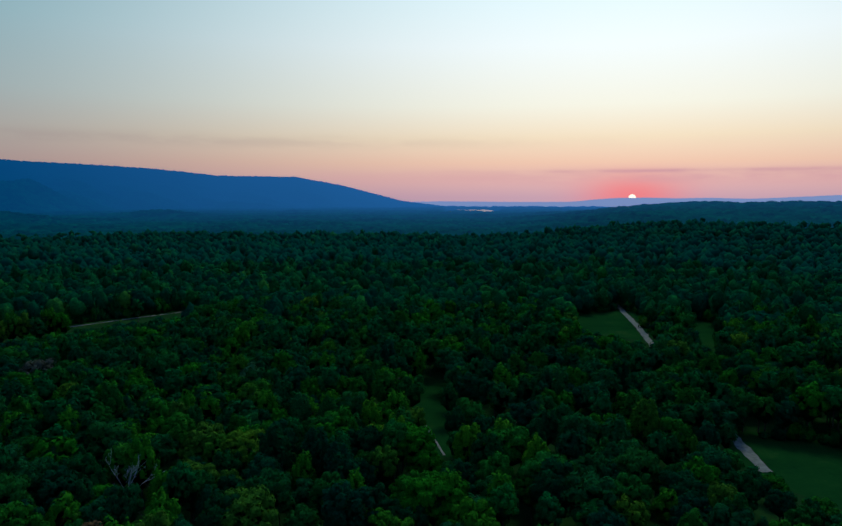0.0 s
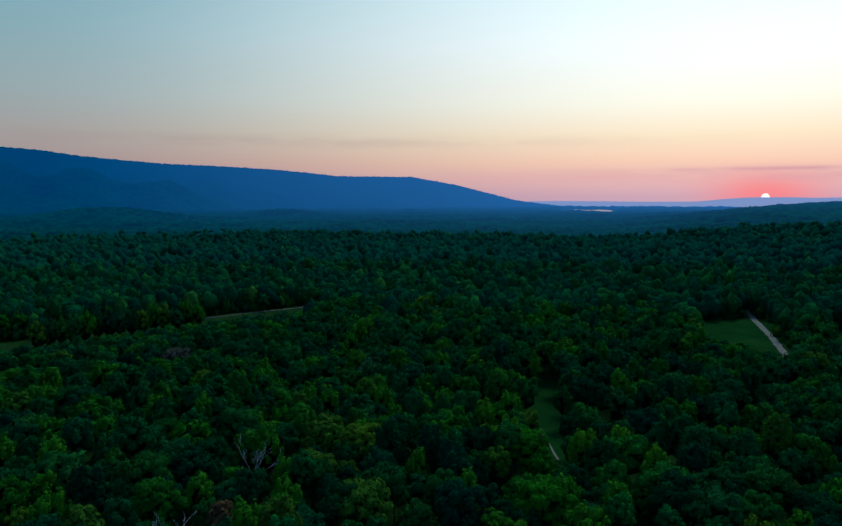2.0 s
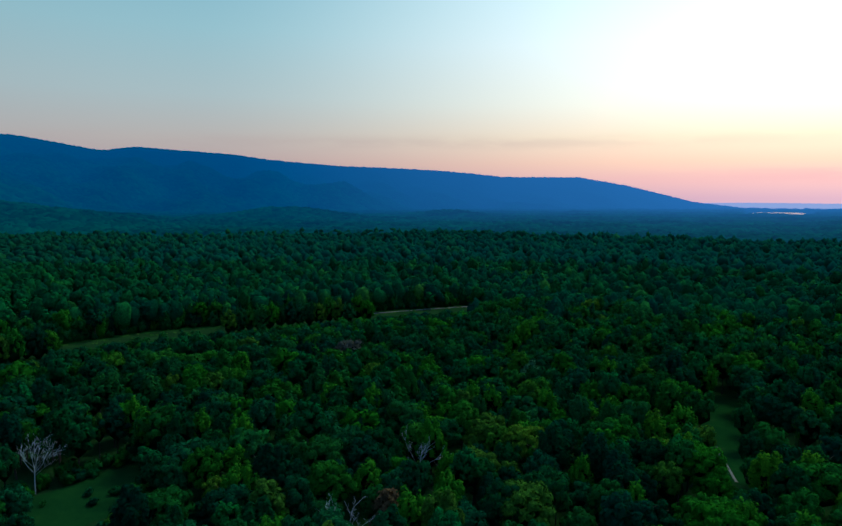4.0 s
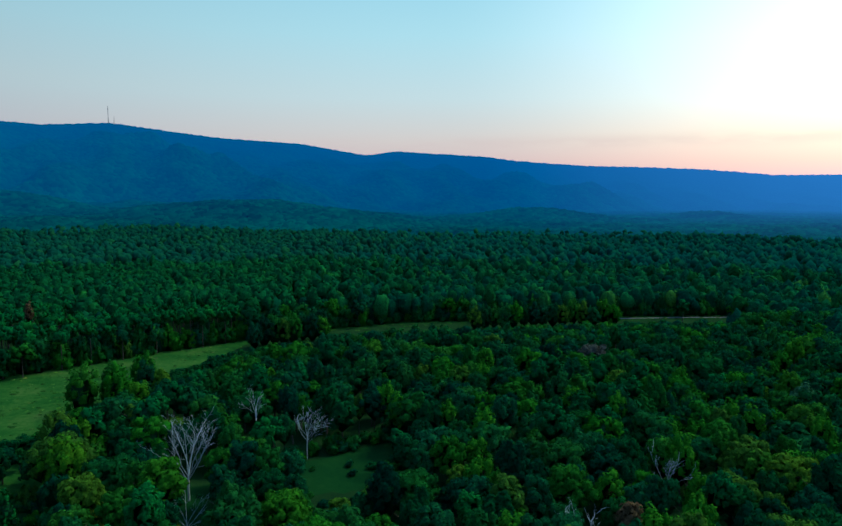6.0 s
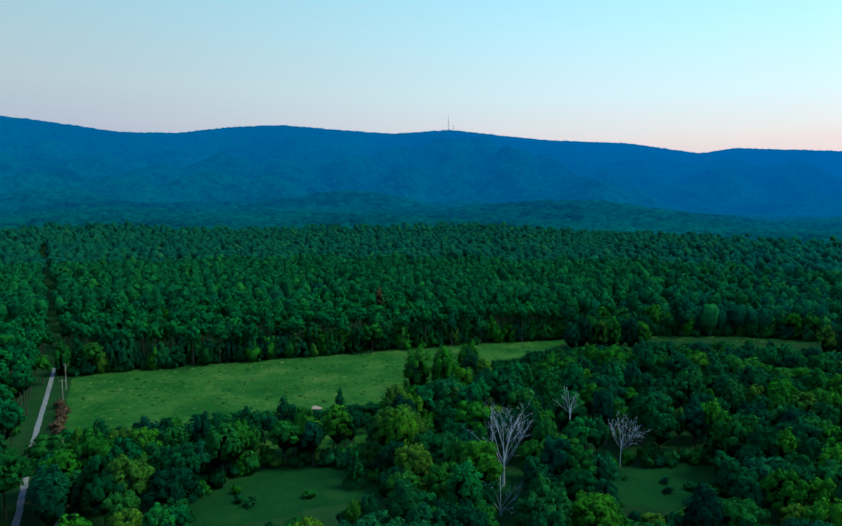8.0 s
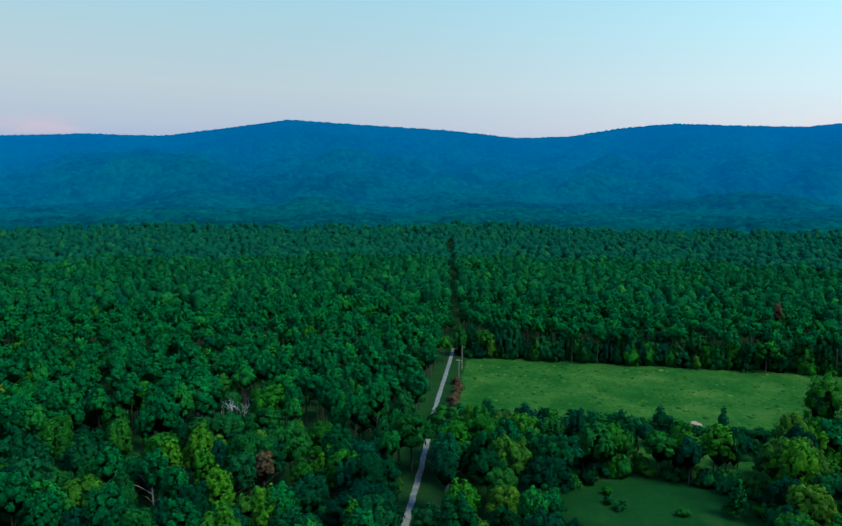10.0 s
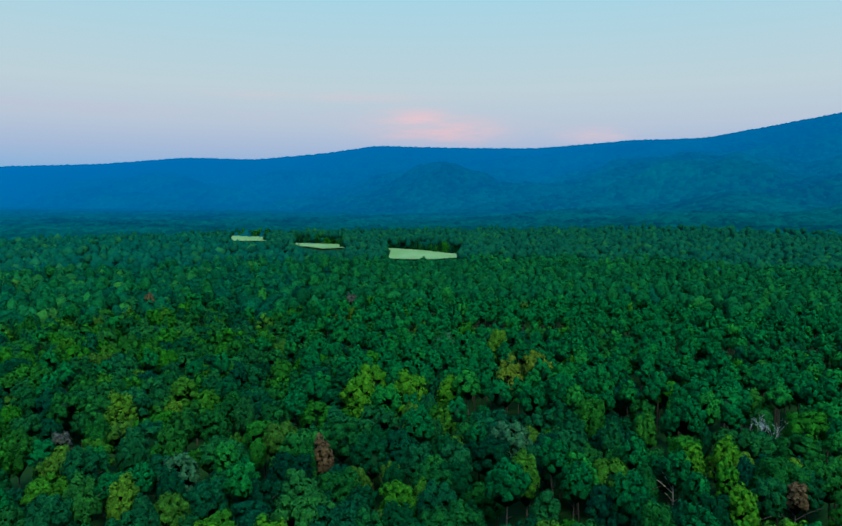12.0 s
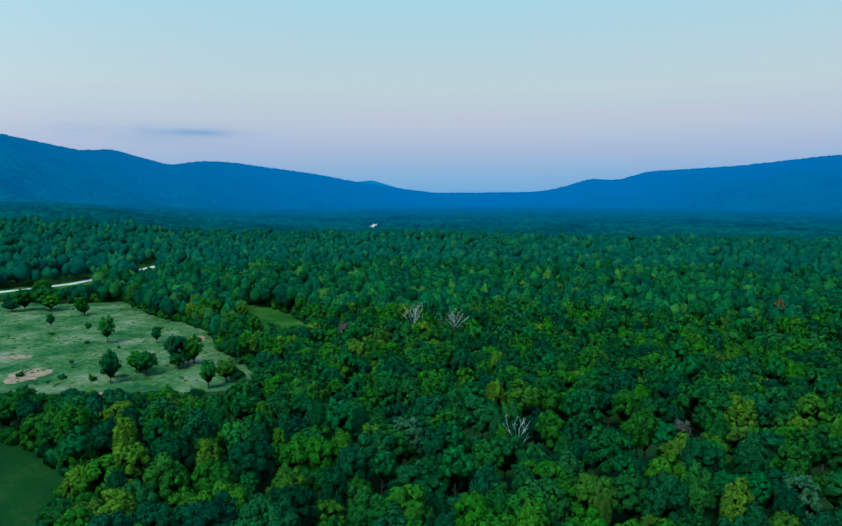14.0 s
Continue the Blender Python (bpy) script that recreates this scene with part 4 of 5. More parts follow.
def conifer(name, x, y, tall, wide, mat, label, count=380, size=0.7):
    """A conical cedar with boughs down to the ground."""
    lobes = []
    for i in range(9):
        z, rad = tall * (0.1 + 0.86 * i / 9), wide * (1 - i / 9.6)
        for k in range(4):
            a = 1.57 * k + i * 0.8 + gen.uniform(-0.3, 0.3)
            lobes.append(((math.cos(a) * rad * 0.5, math.sin(a) * rad * 0.5, z), (rad * 0.5, rad * 0.5, tall * 0.07)))
    crown = puffed(joined([sprays(gen, lobes, count, size, True), lump(gen, (0, 0, tall * 0.42), (wide * 0.5, wide * 0.5, tall * 0.36))]), lobes)
    tree = tree_thing(name, tri_mesh("trunk", *trunk_of(gen, tall, 0.2, 0), BARK), crown_mesh(*crown, mat), label, "tree")
    return stand(tree, x, y, max(3.0, wide))


# bleached dead trees round the southern glade
for sx, sy, room, label, shape in (
        (-156, 75, 9.0, "tall bleached dead tree with bare forked limbs", (24.5, 0.34, 0.66, 11, 0.24, 6)),
        (-141, 67, 5.0, "low bleached dead tree with crooked boughs", (11, 0.26, 1.5, 7, 0.1, 4)),
        (-171, 104, 5.5, "slender bleached dead tree among green crowns", (20.5, 0.22, 0.7, 5, 0.6, 4)),
        (-157, 112, 6.0, "grey half-dead tree with fine bare twigs", (16.5, 0.17, 1.1, 9, 0.4, 7)),
        (-185, -99, 7.0, "grey leafless tree in a gap of the woods", (15, 0.26, 1.2, 9, 0.2, 6)),
        (22.5, -181, 5.5, "small bleached snag above green crowns", (18, 0.24, 0.8, 5, 0.55, 3)),
        (-66, 110, 3.5, "small grey twiggy dead tree", (17, 0.22, 1.0, 7, 0.4, 5)),
        (-68, 152, 3.5, "small grey twiggy dead tree", (17, 0.22, 1.0, 7, 0.4, 5)),
        (73, -330, 5.0, "grey leafless pine above the woods", (23, 0.36, 0.7, 8, 0.4, 5)),
        (96, -340, 5.0, "grey leafless pine above the woods", (23, 0.36, 0.7, 8, 0.4, 5))):
    stand(tagged(new("dead_tree", dead_tree_mesh(gen, *shape)), label, "dead tree"), sx, sy, room)
    # kept clear on the camera's side, so that the dead tree shows
    SPECIAL.append((sx * (1 - 6 / math.hypot(sx, sy)), sy * (1 - 6 / math.hypot(sx, sy)), room * 0.8))

leafy("withered_tree", -140, 243, 17, 7.2, MAUVE_LEAF, "wide withered tree with mauve-brown leaves", room=7)
leafy("withered_tree", -62, 122, 15, 3.6, RUST_LEAF, "small withered tree with rust-brown leaves")
leafy("withered_pine", -142, -71, 17, 2.4, RUST_LEAF, "dead pine with rust-red needles", "pine", 4.5, 340, bark=PINE_BARK)
leafy("pine_with_pale_stem", -129, -91, 20, 3.2, NEEDLE, "tall pine with a pale bare stem", "pine", 5.5, 520, size=0.6, bark=POLE_WOOD)
leafy("pine_with_pale_stem", -126, -84, 19, 3.0, NEEDLE, "tall pine with a pale bare stem", "pine", 5.0, 520, size=0.6, bark=POLE_WOOD)
# cleared before the pale stems, towards the camera
SPECIAL.append((-122, -86, 5.0))
leafy("withered_tree", -72, -151, 16, 3.2, RUST_LEAF, "withered tree with rust-red leaves", "upright", 4)
leafy("withered_tree", -191, -350, 19, 4.4, MAUVE_LEAF, "withered tree with mauve-grey leaves", "round", 5)
leafy("withered_pine", -355, 98, 26, 2.2, RUST_LEAF, "browned pine top at a wood's edge", "pine", 4, 160, bark=PINE_BARK)
leafy("withered_tree", -96, -425, 19, 3.0, RUST_LEAF, "small orange-brown tree far in the woods", "round", 4, 200)
leafy("withered_tree", -20, -196, 16, 3.0, MAUVE_LEAF, "withered tree with grey-mauve leaves", "round", 4, 300)
leafy("withered_tree", 120, -300, 18, 3.4, MAUVE_LEAF, "withered tree with grey-mauve leaves", "round", 4, 300)
for sx, sy, tall, wide in ((110, -137, 18.5, 5.0), (118, -129, 15, 3.4), (-38, -214, 19, 4.6), (-231, 104, 15.5, 3.4), (-187, -216, 21, 5.0), (-176, -206, 19.5, 4.4), (128, -262, 18, 3.4), (150, -272, 17, 3.2), (-205, -64, 14, 2.6), (60, -168, 16, 3.4), (195, -445, 18, 4), (205, -470, 18, 4), (40, -260, 17, 4), (-72, 232, 15, 3.0), (150, 236, 15, 3.0)):
    leafy("yellowing_tree", sx, sy, tall, wide, YELLOW_LEAF, "tree with yellow-green turning leaves", "round", wide + 0.3)
for sx, sy, tall, wide, kind in ((-170, 51, 19, 4.2, "upright"), (-108, -172, 20, 5.6, "round"), (-118, -180, 20, 5.4, "round"), (-102, -184, 20.5, 5.2, "round"), (-112, -193, 20.5, 5.2, "round"), (-97, -171, 17.5, 4.4, "round"), (-128, -172, 18.5, 4.4, "round"), (-218, 90, 15, 3.6, "upright"), (-186, 60, 17, 3.4, "upright"), (-150, -92, 17, 3.4, "upright"), (-120, -60, 17, 3.0, "upright"), (-128, -75, 16.5, 3.0, "upright"), (-150, -58, 16, 2.8, "upright"), (-142, -96, 16, 3.2, "upright"), (-190, 30, 12, 3.0, "round"), (-34, -122, 17, 3.4, "upright"), (-44, -116, 17, 3.4, "upright"), (-6, 175, 16, 3, "upright"), (12, 168, 17, 3.2, "upright"), (22, 172, 17, 3.2, "upright"), (28, 160, 16, 3.2, "upright"), (-14, 190, 16, 2.8, "upright")):
    leafy("lime_tree", sx, sy, tall * 1.05, wide * 1.2, LIME_LEAF, "bright lime-green broadleaf tree", kind, wide * 1.1)
for sx, sy, tall, wide in ((-166, -171, 21, 5.8), (-157, -177, 21, 5.4), (-173, -180, 20.5, 5.4), (-150, -170, 20, 4.6), (-149, 50, 9, 2.6), (-136, 60, 8, 2.4)):
    leafy("golden_tree", sx, sy, tall, wide, GOLD_LEAF, "tree with dull golden turning leaves", "round", wide + 0.2)
for sx, sy, tall, wide in ((-117, -131, 18.5, 6.0), (-168, -228, 19, 5.2), (-60, 236, 17, 5), (52, -175, 17, 5), (-40, -160, 17, 4.6)):
    leafy("pale_tree", sx, sy, tall, wide, PALE_LEAF, "broadleaf tree with pale grey-green leaves", "round", wide)
# yellow-green trees, set thicker towards the sun to brighten the woods there
for k in range(60):
    az, far = (gen.uniform(-8, 48), gen.uniform(105, 260)) if k < 48 else (gen.uniform(96, 128), gen.uniform(118, 170))
    sx, sy = (float(c) for c in polar(far, az))
    tall, wide = gen.uniform(14.5, 18.5), gen.uniform(2.8, 4.4)
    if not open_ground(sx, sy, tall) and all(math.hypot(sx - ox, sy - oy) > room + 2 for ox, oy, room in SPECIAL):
        leafy("fresh_green_tree", sx, sy, tall, wide, FRESH_LEAF, "fresh yellow-green broadleaf tree rising from woods", "upright" if k % 3 else "round", wide, 560, size=0.66)
conifer("cedar_tree", -226, 47, 11, 3.0, NEEDLE, "dark conical cedar in a pasture")
conifer("cedar_tree", -168, 38, 12, 3.2, NEEDLE, "dark conical cedar beside a glade")
conifer("cedar_tree", -176, 58, 11, 3.0, NEEDLE, "dark conical cedar beside a glade")

# trees that stand by themselves in the southern pasture
for sx, sy, tall, wide, kind in ((187, -266, 15, 5.5, "round"), (181, -270, 13, 4.5, "round"), (189, -247, 11, 5.0, "round"), (196, -250, 10, 4.2, "round"), (360, -371, 17, 8.5, "round"), (372, -366, 16, 7.0, "round"), (322, -360, 13, 4.4, "round"), (178, -300, 14, 5.4, "round"), (170, -289, 12, 4.6, "round"), (163, -276, 12, 4.6, "round"), (200, -318, 15, 5.5, "round"), (390, -400, 18, 7, "round"), (150, -246, 10, 4.0, "round"), (255, -372, 16, 5, "upright"), (243, -366, 15, 4.6, "upright")):
    leafy("pasture_tree", sx, sy, tall, wide, LEAF, "dark green tree with low boughs in a pasture", kind, wide * 0.7, low=0.06 * tall, count=760, size=0.7)
    leafy("pasture_tree", sx + gen.uniform(-1, 1) * wide, sy + gen.uniform(-1, 1) * wide, tall * gen.uniform(0.45, 0.75), wide * gen.uniform(0.6, 0.9), LEAF, "low dark green tree in a pasture", "round", wide * 0.4, low=0.03 * tall, count=420)
for sx, sy, tall, wide in ((194.6, -232.3, 15, 4.2), (249.8, -296.6, 15, 4.4), (224.9, -303.2, 9, 2.6), (151.8, -235.6, 12, 3.4), (312.6, -325.3, 8, 2.6), (200, -240, 9, 3.4)):
    leafy("cedar_tree", sx, sy, tall, wide * 0.95, NEEDLE, "dark upright cedar standing in a dry pasture", "round", wide, 640, 0.06 * tall, 0.7)
for sx, sy, tall, wide in ((262, -380, 15, 4.0), (236, -352, 14, 4.2), (222, -344, 14, 3.8), (300, -425, 15, 4.2), (205, -356, 15, 3.6), (160, -300, 14, 3.8)):
    leafy("yellowing_tree", sx, sy, tall, wide, YELLOW_LEAF, "tree with yellow-green turning leaves", "round", wide)
# the dark clump at the western pasture's near edge
for sx, sy, tall, wide in ((-248, 83, 19, 6.0), (-240, 92, 18, 5.5), (-251, 95, 17, 5.0), (-255, 108, 17, 5.0), (-245, 105, 16, 5.0), (-212, 27, 12, 4.5), (-206, 14, 13, 5.0), (-203, 0, 13, 5.0), (-208, -14, 13, 4.8), (-204, -27, 13.5, 4.6), (-196, -20, 14, 4.6), (-193, 6, 14, 5), (-197, 30, 13, 4.6), (-208, 62, 16, 5.5), (-204, 74, 17, 5.5), (-195, 80, 16, 5)):
    leafy("edge_tree", sx, sy, tall, wide, LEAF, "dark green tree with low boughs at a pasture's edge", "round", wide * 0.8, low=-0.35 * tall, count=820)

# trees that stand before the western pasture's narrow end
for start, stop, near_r, far_r, number in ((52.3, 58.7, 362, 346, 8), (27.8, 40.0, 412, 384, 15)):
    for i in range(number):
        k = (i + 0.5) / number
        sx, sy = polar(near_r + (far_r - near_r) * k + gen.uniform(-3, 3), start + (stop - start) * k)
        tall = gen.uniform(13, 17.5)
        leafy("edge_tree", float(sx), float(sy), tall, gen.uniform(4.2, 5.6), LEAF, "dark green tree with low boughs at a pasture's edge", "round", 3.5, low=-0.2 * tall, count=420)

# ---- near trees, each a thing of its own ----
SHAPES = {
    "broadleaf_tree": ("full-leaved green broadleaf tree in dense woods", "broadleaf trees of the near woods", [(gen.uniform(14.5, 17), gen.uniform(4.4, 5.2), False) for _ in range(6)]),
    "upright_tree": ("slender upright green tree in dense woods", "upright trees of the near woods", [(gen.uniform(15.5, 18), gen.uniform(3.3, 4.0), True) for _ in range(5)]),
    "spreading_tree": ("wide-crowned dark green tree in dense woods", "wide-crowned trees of the near woods", [(gen.uniform(14.5, 16.5), gen.uniform(5.5, 6.6), False) for _ in range(5)]),
}
MODELS = {}
for name, (label, group, sizes) in SHAPES.items():
    MODELS[name] = [(tri_mesh("trunk", *trunk_of(gen, t, 0.3), BARK), crown_mesh(*broad_crown(gen, t, wd, int(720 + 150 * wd), 0.62, False, 26 if not up else 14, 4.5, up), LEAF)) for t, wd, up in sizes]
MODELS["pine_tree"] = []
for k in range(4):
    tall, wide = gen.uniform(18.5, 21), gen.uniform(3.3, 4.1)
    MODELS["pine_tree"].append((tri_mesh("trunk", *trunk_of(gen, tall * 1.15, 0.26, 3, spread=0.1), PINE_BARK), crown_mesh(*pine_crown(gen, tall, wide, 900, 0.56, False, 22), NEEDLE)))
SHAPES["pine_tree"] = ("tall green pine standing in dense woods", "pines of the near woods", [])

x, y = scatter(gen, 8.0, NEAR, MID)
pine = gen.uniform(size=len(x)) < pine_share(x, y)
# trees lowered or left out where they cut the camera's view of clearings
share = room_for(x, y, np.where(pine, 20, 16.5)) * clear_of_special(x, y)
order = np.argsort(np.hypot(x, y))
first, tally, rest = {}, {k: 0 for k in SHAPES}, []
for k in order:
    if share[k] == 0 or gen.uniform() < 0.04:
        continue
    kind = "pine_tree" if pine[k] else str(gen.choice(["broadleaf_tree", "upright_tree", "spreading_tree"], p=[0.46, 0.18, 0.36]))
    if tally[kind] >= 300:
        rest.append(k)
        continue
    tally[kind] += 1
    i = int(gen.integers(len(MODELS[kind])))
    s, wide = gen.uniform(0.7, 1.2), gen.uniform(0.8, 1.05)
    if share[k] < 1:
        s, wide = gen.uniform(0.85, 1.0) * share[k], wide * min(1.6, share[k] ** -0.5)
    m = pose(x[k], y[k], float(height(x[k], y[k])), gen.uniform(-4, 4), gen.uniform(-4, 4), gen.uniform(0, 360)) @ Matrix.Diagonal((s * wide, s * wide, s, 1))
    if (kind, i) not in first:
        first[kind, i] = tree_thing(kind, *MODELS[kind][i], SHAPES[kind][0], "tree", SHAPES[kind][1])
        first[kind, i].matrix_basis = m
    else:
        copy_thing(first[kind, i], Matrix()).matrix_basis = m

# ---- woods of the middle distance and beyond ----
def broad_set(gen, count, size, lobes, grow=1.0, fine=False):
    out = []
    for k in range(8):
        up = k % 4 == 3
        out.append(broad_crown(gen, gen.uniform(14.5, 17), (gen.uniform(3.4, 4.2) if up else gen.uniform(4.6, 6.8)) * grow, count, size, False, lobes, 3.5, up, fine, fine))
    return out


def pine_set(gen, count, size, tiers, grow=1.0, fine=False):
    return [pine_crown(gen, gen.uniform(18.5, 21), gen.uniform(3.2, 3.9) * grow, count, size, False, tiers, fine, fine) for _ in range(5)]


FINE_BROAD, FINE_PINE = broad_set(gen, 330, 0.86, 14, 0.93, True), pine_set(gen, 240, 0.8, 11, 1.0, True)
MID_BROAD, MID_PINE = broad_set(gen, 120, 1.2, 12, 0.95), pine_set(gen, 76, 1.1, 9)
FAR_BROAD = [far_crown(gen, gen.uniform(13.5, 17.5), 3.0, gen.uniform(3.2, 5.2), True) for _ in range(12)]
FAR_PINE = [far_crown(gen, gen.uniform(18, 21.5), gen.uniform(9, 11.5), gen.uniform(3.1, 4.0), True) for _ in range(10)]
LAST_BROAD = [far_crown(gen, gen.uniform(13.5, 17.5), 3.0, gen.uniform(4.2, 6.4), False) for _ in range(12)]
LAST_PINE = [far_crown(gen, gen.uniform(18, 21.5), gen.uniform(8, 10.5), gen.uniform(4.0, 5.2), False) for _ in range(10)]
rest = np.array(rest, int)
for name, lo, hi, space, broad, pines, mats, az in (
        ("woodland", MID, 300, 7.9, FINE_BROAD, FINE_PINE, (LEAF_MID, NEEDLE_MID), (-36, 232)),
        ("middle_woodland", 300, FAR, 7.9, MID_BROAD, MID_PINE, (LEAF_MID, NEEDLE_MID), (-36, 232)),
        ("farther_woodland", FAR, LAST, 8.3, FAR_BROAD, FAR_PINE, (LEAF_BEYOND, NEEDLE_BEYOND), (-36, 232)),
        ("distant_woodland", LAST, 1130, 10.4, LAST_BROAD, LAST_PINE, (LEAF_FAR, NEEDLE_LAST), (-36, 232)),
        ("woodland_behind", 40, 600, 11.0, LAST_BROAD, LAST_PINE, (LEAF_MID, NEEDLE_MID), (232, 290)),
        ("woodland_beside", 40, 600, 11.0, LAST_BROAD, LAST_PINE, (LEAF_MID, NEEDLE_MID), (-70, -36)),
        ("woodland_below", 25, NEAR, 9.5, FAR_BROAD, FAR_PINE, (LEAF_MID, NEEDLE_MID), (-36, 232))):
    nx, ny = scatter(gen, space, max(lo - 50, 25), hi + 50, *az)
    blur = np.hypot(nx, ny) + (42 * swell(nx, ny, 70, 3) if lo >= FAR else 0)
    hem = 42 * swell(nx, ny, 70, 3) if hi in (FAR, LAST, 1130) else 0
    kept = (blur >= lo) & (np.hypot(nx, ny) + hem < hi)
    nx, ny = nx[kept], ny[kept]
    if name == "woodland":
        nx, ny = np.concatenate([nx, x[rest]]), np.concatenate([ny, y[rest]])
    pine = gen.uniform(size=len(nx)) < pine_share(nx, ny)
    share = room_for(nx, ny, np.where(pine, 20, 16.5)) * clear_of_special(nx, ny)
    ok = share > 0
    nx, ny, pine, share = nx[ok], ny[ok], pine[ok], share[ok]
    woods(name + "_broadleaf", gen, nx[~pine], ny[~pine], share[~pine], broad, mats[0], 0.76, 1.16, "dense green broadleaf woods", 9.0 if name in ("woodland", "middle_woodland") else 0.0, BARK, name == "woodland")
    woods(name + "_pine", gen, nx[pine], ny[pine], share[pine], pines, mats[1], 0.92, 1.06, "dense dark green pine woods", 11.0 if name in ("woodland", "middle_woodland") else 0.0, PINE_BARK, name == "woodland")


# ---- utility poles along the western road ----
def utility_pole(x, y, tall):
    foot = tagged(new("utility_pole"), "weathered wooden utility pole beside a gravel road", "utility pole", "poles along the gravel road")
    part("post", tri_mesh("post", *tube([(0, 0, -0.8), (0, 0, tall * 0.5), (0, 0, tall)], [0.17, 0.15, 0.11], 8), POLE_WOOD), foot)
    arm = part("crossarm", tri_mesh("crossarm", *tube([(-1.1, 0.15, tall - 0.7), (0, 0.15, tall - 0.7), (1.1, 0.15, tall - 0.7)], [0.07, 0.07, 0.07], 4), POLE_WOOD), foot)
    for k in (-0.95, 0.0, 0.95):
        part("insulator", tri_mesh("insulator", *tube([(k, 0.15, tall - 0.64), (k, 0.15, tall - 0.5), (k, 0.15, tall - 0.4)], [0.05, 0.08, 0.03], 6), WHITE_WALL), arm)
    foot.matrix_basis = pose(x, y, float(height(x, y)), 0, 0, 84)


for px, py in ((-292, -47), (-267, -44.5)):
    utility_pole(px, py, 10.5)


# ---- masts on the mountain ----
def radio_mast(az, far, base, tall, wide):
    mast = tagged(new("radio_mast"), "tall lattice radio mast on a mountain crest", "radio mast")
    corners = [Vector((math.cos(a) * wide, math.sin(a) * wide, 0)) for a in (0.3, 2.39, 4.49)]
    for c in corners:
        part("leg", tri_mesh("leg", *tube([c + Vector((0, 0, -8)), c * 0.8 + Vector((0, 0, tall * 0.5)), c * 0.5 + Vector((0, 0, tall))], [0.55, 0.45, 0.3], 5), STEEL), mast)
    braces = []
    for i in range(14):
        for k in range(3):
            a, b = corners[k] * (1 - 0.5 * i / 14), corners[(k + 1) % 3] * (1 - 0.5 * (i + 1) / 14)
            braces.append(tube([a + Vector((0, 0, tall * i / 14)), b + Vector((0, 0, tall * (i + 1) / 14))], [0.25, 0.25], 4))
    part("bracing", tri_mesh("bracing", *joined(braces), STEEL), mast)
    part("antenna", tri_mesh("antenna", *tube([(0, 0, tall - 2), (0, 0, tall + 6)], [0.5, 0.3], 5), STEEL), mast)
    x, y = polar(far, az)
    mast.matrix_basis = pose(float(x), float(y), base)


radio_mast(68.3, 3660, 75 + 3660 * math.tan(radians(5.5)), 82, 2.2)
radio_mast(67.9, 3660, 75 + 3660 * math.tan(radians(5.45)), 34, 1.4)


# ---- far houses ----
def farm_house(az, far, length, turn):
    house = tagged(new("house"), "small white house far off among woods", "house")
    w2, l2, high, ridge_z = 4.5, length / 2, 4.8, 7.6
    bm = bmesh.new()
    base = [bm.verts.new((sx * l2, sy * w2, -1.0)) for sx, sy in ((-1, -1), (1, -1), (1, 1), (-1, 1))]
    top = [bm.verts.new((sx * l2, sy * w2, high)) for sx, sy in ((-1, -1), (1, -1), (1, 1), (-1, 1))]
    peak = [bm.verts.new((-l2, 0, ridge_z)), bm.verts.new((l2, 0, ridge_z))]
    bm.faces.new(base[::-1])
    bm.faces.new((base[0], base[1], top[1], top[0]))
    bm.faces.new((base[2], base[3], top[3], top[2]))
    bm.faces.new((base[1], base[2], top[2], peak[1], top[1]))
    bm.faces.new((base[3], base[0], top[0], peak[0], top[3]))
    me = bpy.data.meshes.new("wall")
    bm.to_mesh(me)
    bm.free()
    me.materials.append(WHITE_WALL)
    part("wall", me, house)
    bm = bmesh.new()
    over = 0.6
    for side in (-1, 1):
        q = [(-l2 - over, 0, ridge_z + 0.1), (l2 + over, 0, ridge_z + 0.1), (l2 + over, side * (w2 + over), high - 0.25), (-l2 - over, side * (w2 + over), high - 0.25)]
        lo = [bm.verts.new(p) for p in q]
        up = [bm.verts.new((p[0], p[1], p[2] + 0.22)) for p in q]
        bm.faces.new(lo)
        bm.faces.new(up)
        for i in range(4):
            bm.faces.new((lo[i], lo[(i + 1) % 4], up[(i + 1) % 4], up[i]))
    bmesh.ops.recalc_face_normals(bm, faces=bm.faces)
    me = bpy.data.meshes.new("roof")
    bm.to_mesh(me)
    bm.free()
    me.materials.append(TIN_ROOF)
    part("roof", me, house, "pale grey tin roof")
    x, y = polar(far, az)
    house.matrix_basis = pose(float(x), float(y), float(height(x, y)), 0, 0, az + turn)


for item in HOUSES:
    farm_house(*item)


# ---- bare patches, tufts and scrub on open ground ----
def blob(cx, cy, rx, ry, turn=0.0):
    pts = []
    for i in range(14):
        a = 2 * math.pi * i / 14
        k = rng.uniform(0.7, 1.15)
        u, v = math.cos(a) * rx * k, math.sin(a) * ry * k
        pts.append((cx + u * math.cos(turn) - v * math.sin(turn), cy + u * math.sin(turn) + v * math.cos(turn)))
    return pts


for bx, by, rx, ry in ((238, -234, 13, 8), (212, -320, 8, 5), (188, -216, 8, 4), (215, -500, 6, 4), (352, -378, 10, 4), (270, -260, 8, 4), (-236, 40, 5, 2)):
    ground_patch("bare_patch", blob(bx, by, rx, ry, rng.uniform(0, 3)), EARTH, "bare tan earth in rough grass", "earth", 0.12, 0.4, 1.5)

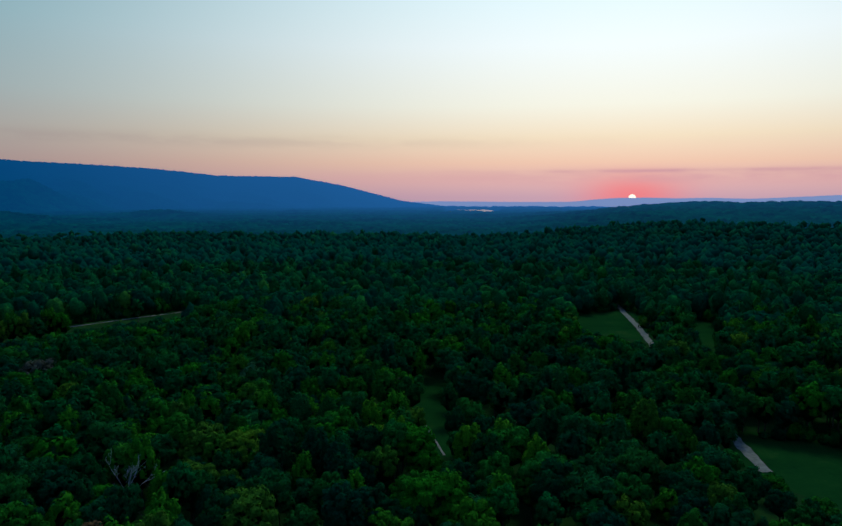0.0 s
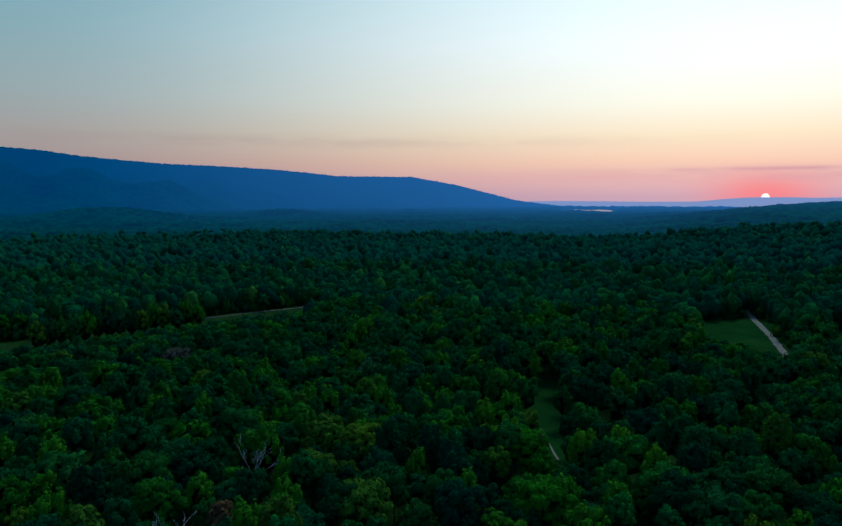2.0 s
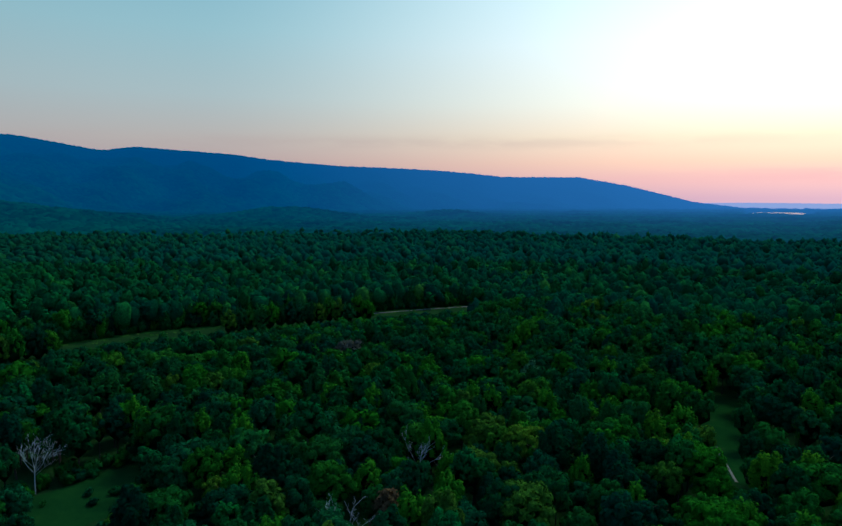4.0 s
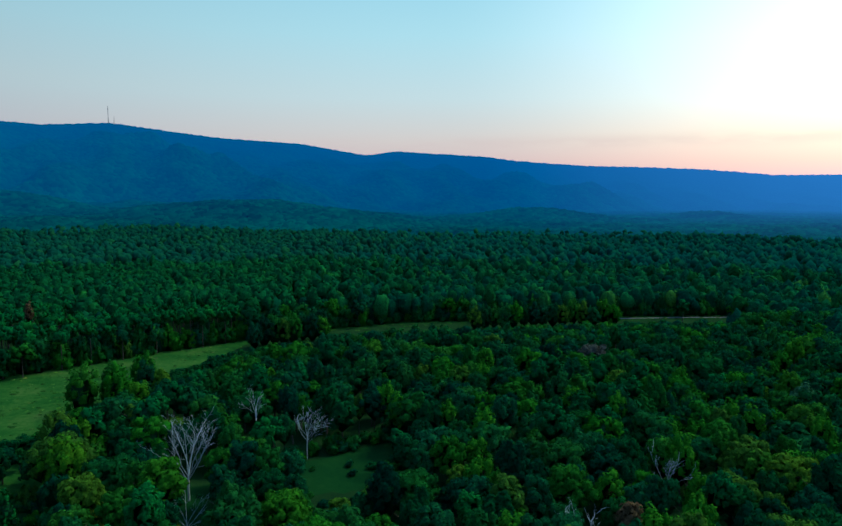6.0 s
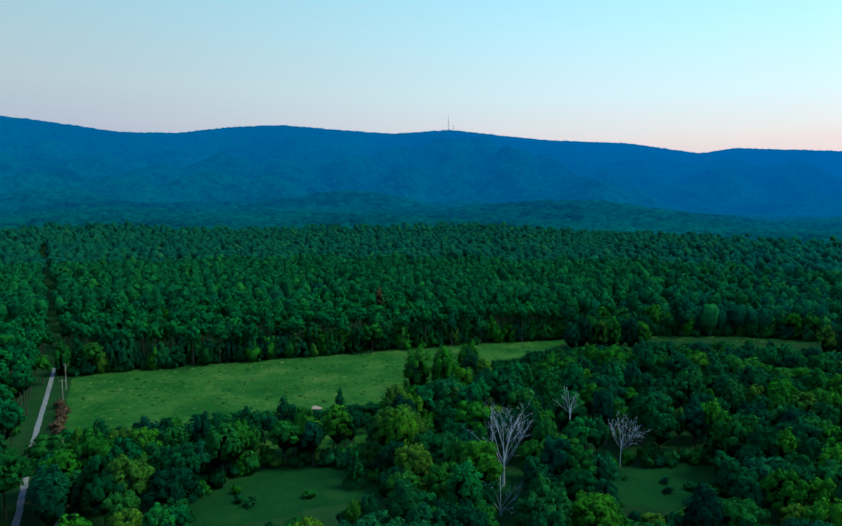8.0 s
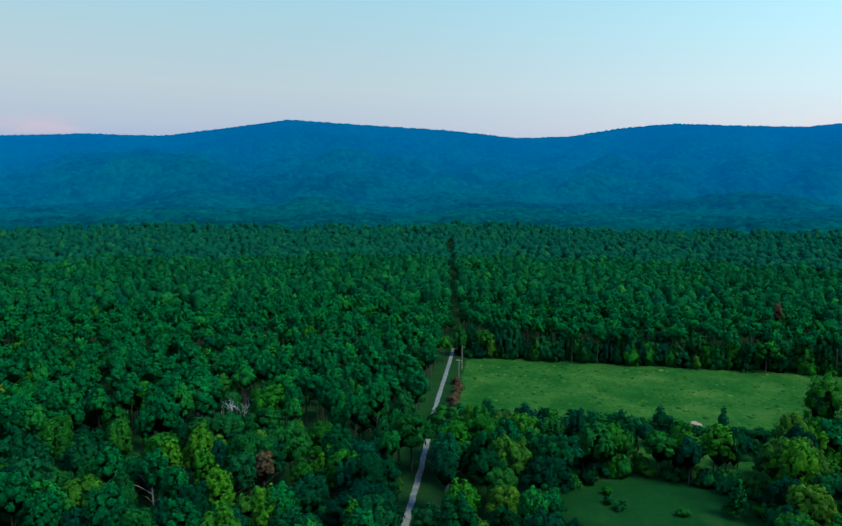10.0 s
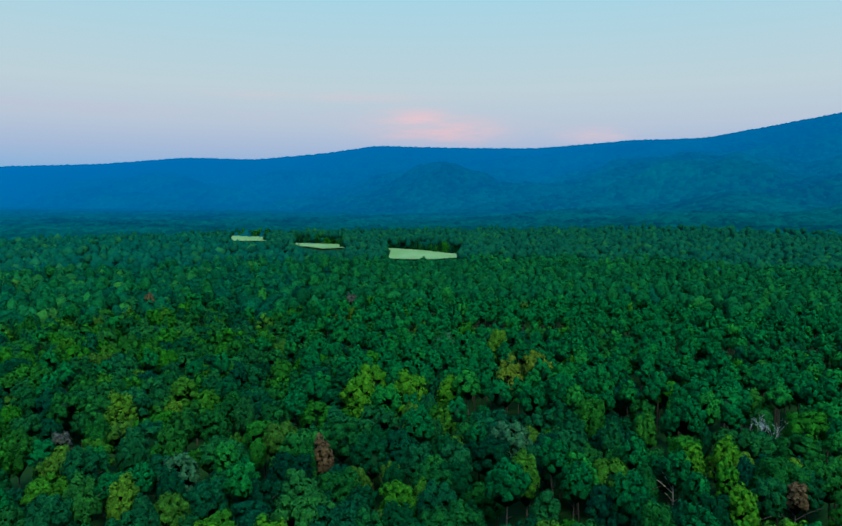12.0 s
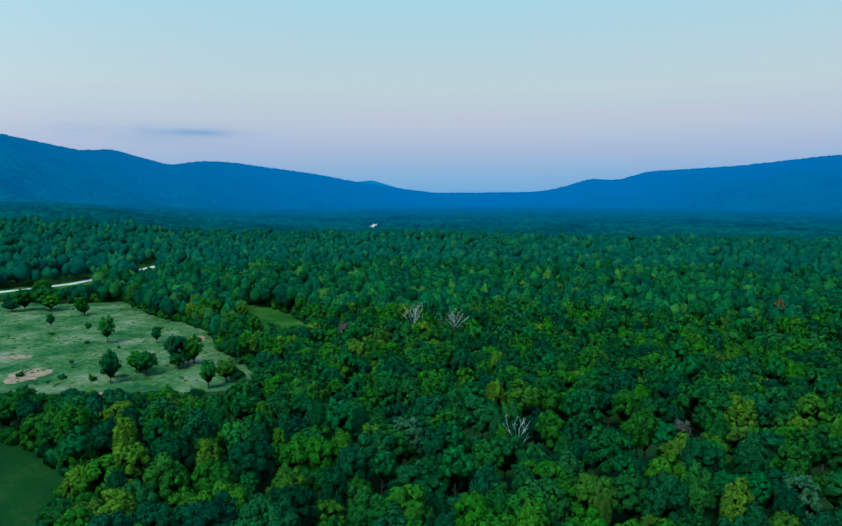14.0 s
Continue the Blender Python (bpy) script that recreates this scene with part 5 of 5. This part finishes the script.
TUFTS = [puffed(lump(gen, (0, 0, 0.1), (0.7 * k, 0.55 * k, 0.22 * k), 0.3), [((0, 0, -2.0), (3, 3, 3))]) for k in (0.6, 0.9, 1.2, 1.6)]
SCRUB = [broad_crown(gen, t, wd, 40, 0.7, False, 5, -0.3 * t, False, False) for t, wd in ((2.2, 1.6), (3.0, 2.0), (4.0, 2.4), (2.6, 2.4))]


def within(poly, count):
    xs, ys = [p[0] for p in poly], [p[1] for p in poly]
    x, y = gen.uniform(min(xs), max(xs), count), gen.uniform(min(ys), max(ys), count)
    ok = inside(x, y, poly)
    return x[ok], y[ok]


for name, poly, count in (("western_pasture", FIELD_WEST, 7000), ("southern_pasture", PASTURE, 6000)):
    tx, ty = within(poly, count)
    woods("grass_tufts_of_" + name, gen, tx, ty, np.ones(len(tx)), TUFTS, TUFT, 0.5, 1.2, "low tufts of rough pasture grass")
for tree in list(scene.objects):
    if tree.name.startswith("grass_tufts_of_"):
        tagged(tree, category="grass")
tx, ty = within(PASTURE, 26)
woods("scrub_of_pasture", gen, tx, ty, np.ones(len(tx)), SCRUB, LEAF_MID, 0.5, 1.1, "low green scrub in rough pasture")
rust_x = np.linspace(-268, -222, 22)
woods("rusty_scrub_of_verge", gen, rust_x + gen.uniform(-1, 1, 22), -42.5 + (rust_x + 245) * 0.1 + gen.uniform(-1, 1, 22), np.ones(22), SCRUB, RUST_LEAF, 0.6, 1.0, "rust-brown scrub along a gravel road")


# undergrowth along the wood's edges
ex, ey, es = [], [], []
for poly, deep in ((FIELD_WEST[:9], 13.0), (PASTURE, 8.0), (GLADE_SOUTH, 6.0), (GLADE_NORTH, 6.0), (CLEARING_ROAD, 9.0), (CLEARING_NEAR, 6.0), (CLEARING_EAST, 8.0), (GLADE_FAR, 8.0), (GLADE_SHADE, 6.0)):
    mx, my = np.mean([p[0] for p in poly]), np.mean([p[1] for p in poly])
    if poly[0] == FIELD_WEST[0]:
        mx, my = -150.0, 60.0
    for (ax, ay), (bx, by) in zip(poly, poly[1:]):
        for i in range(max(1, int(math.hypot(bx - ax, by - ay) / 1.5))):
            k = gen.uniform()
            qx, qy = ax + (bx - ax) * k, ay + (by - ay) * k
            out = gen.uniform(1.5, deep) / math.hypot(qx - mx, qy - my)
            ex.append(qx + (qx - mx) * out)
            ey.append(qy + (qy - my) * out)
            es.append(gen.uniform(0.8, 2.4) * (1.5 if poly[0] == FIELD_WEST[0] else 1.0))
ex, ey, es = np.array(ex), np.array(ey), np.array(es)
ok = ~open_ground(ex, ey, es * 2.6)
woods("undergrowth", gen, ex[ok], ey[ok], es[ok], SCRUB, LEAF_MID, 0.9, 1.15, "low leafy undergrowth along the wood's edge")

# scrub in the glades
for name, poly, count in (("southern_glade", GLADE_SOUTH, 9), ("dead_tree_glade", GLADE_DEAD, 10), ("northern_glade", GLADE_NORTH, 6)):
    tx, ty = within(poly, count)
    woods("scrub_of_" + name, gen, tx, ty, np.ones(len(tx)), SCRUB, LEAF_MID, 0.4, 0.9, "low green scrub in a glade")

# leafy trees down to the ground along the western pasture's far edge
EDGE_CROWNS = [broad_crown(gen, t, wd, 170, 1.1, False, 20, -0.4 * t, up) for t, wd, up in ((13, 3.6, True), (12, 4.6, False), (15, 4.0, True), (10, 4.2, False))]
ex, ey = [], []
edges = list(zip(FIELD_WEST[:9], FIELD_WEST[1:9])) + [(a, b) for poly in HAYFIELDS for a, b in zip(poly[:2], poly[1:3])]
for (ax, ay), (bx, by) in edges:
    n = max(1, int(math.hypot(bx - ax, by - ay) / 4.6))
    for i in range(n):
        k = (i + gen.uniform(-0.3, 0.3)) / n
        qx, qy = ax + (bx - ax) * k, ay + (by - ay) * k
        out = gen.uniform(3.5, 8.0) / math.hypot(qx, qy)
        ex.append(qx * (1 + out))
        ey.append(qy * (1 + out))
woods("field_edge_trees", gen, np.array(ex), np.array(ey), np.ones(len(ex)), EDGE_CROWNS, LEAF_MID, 0.75, 1.15, "leafy trees with low boughs along open fields")
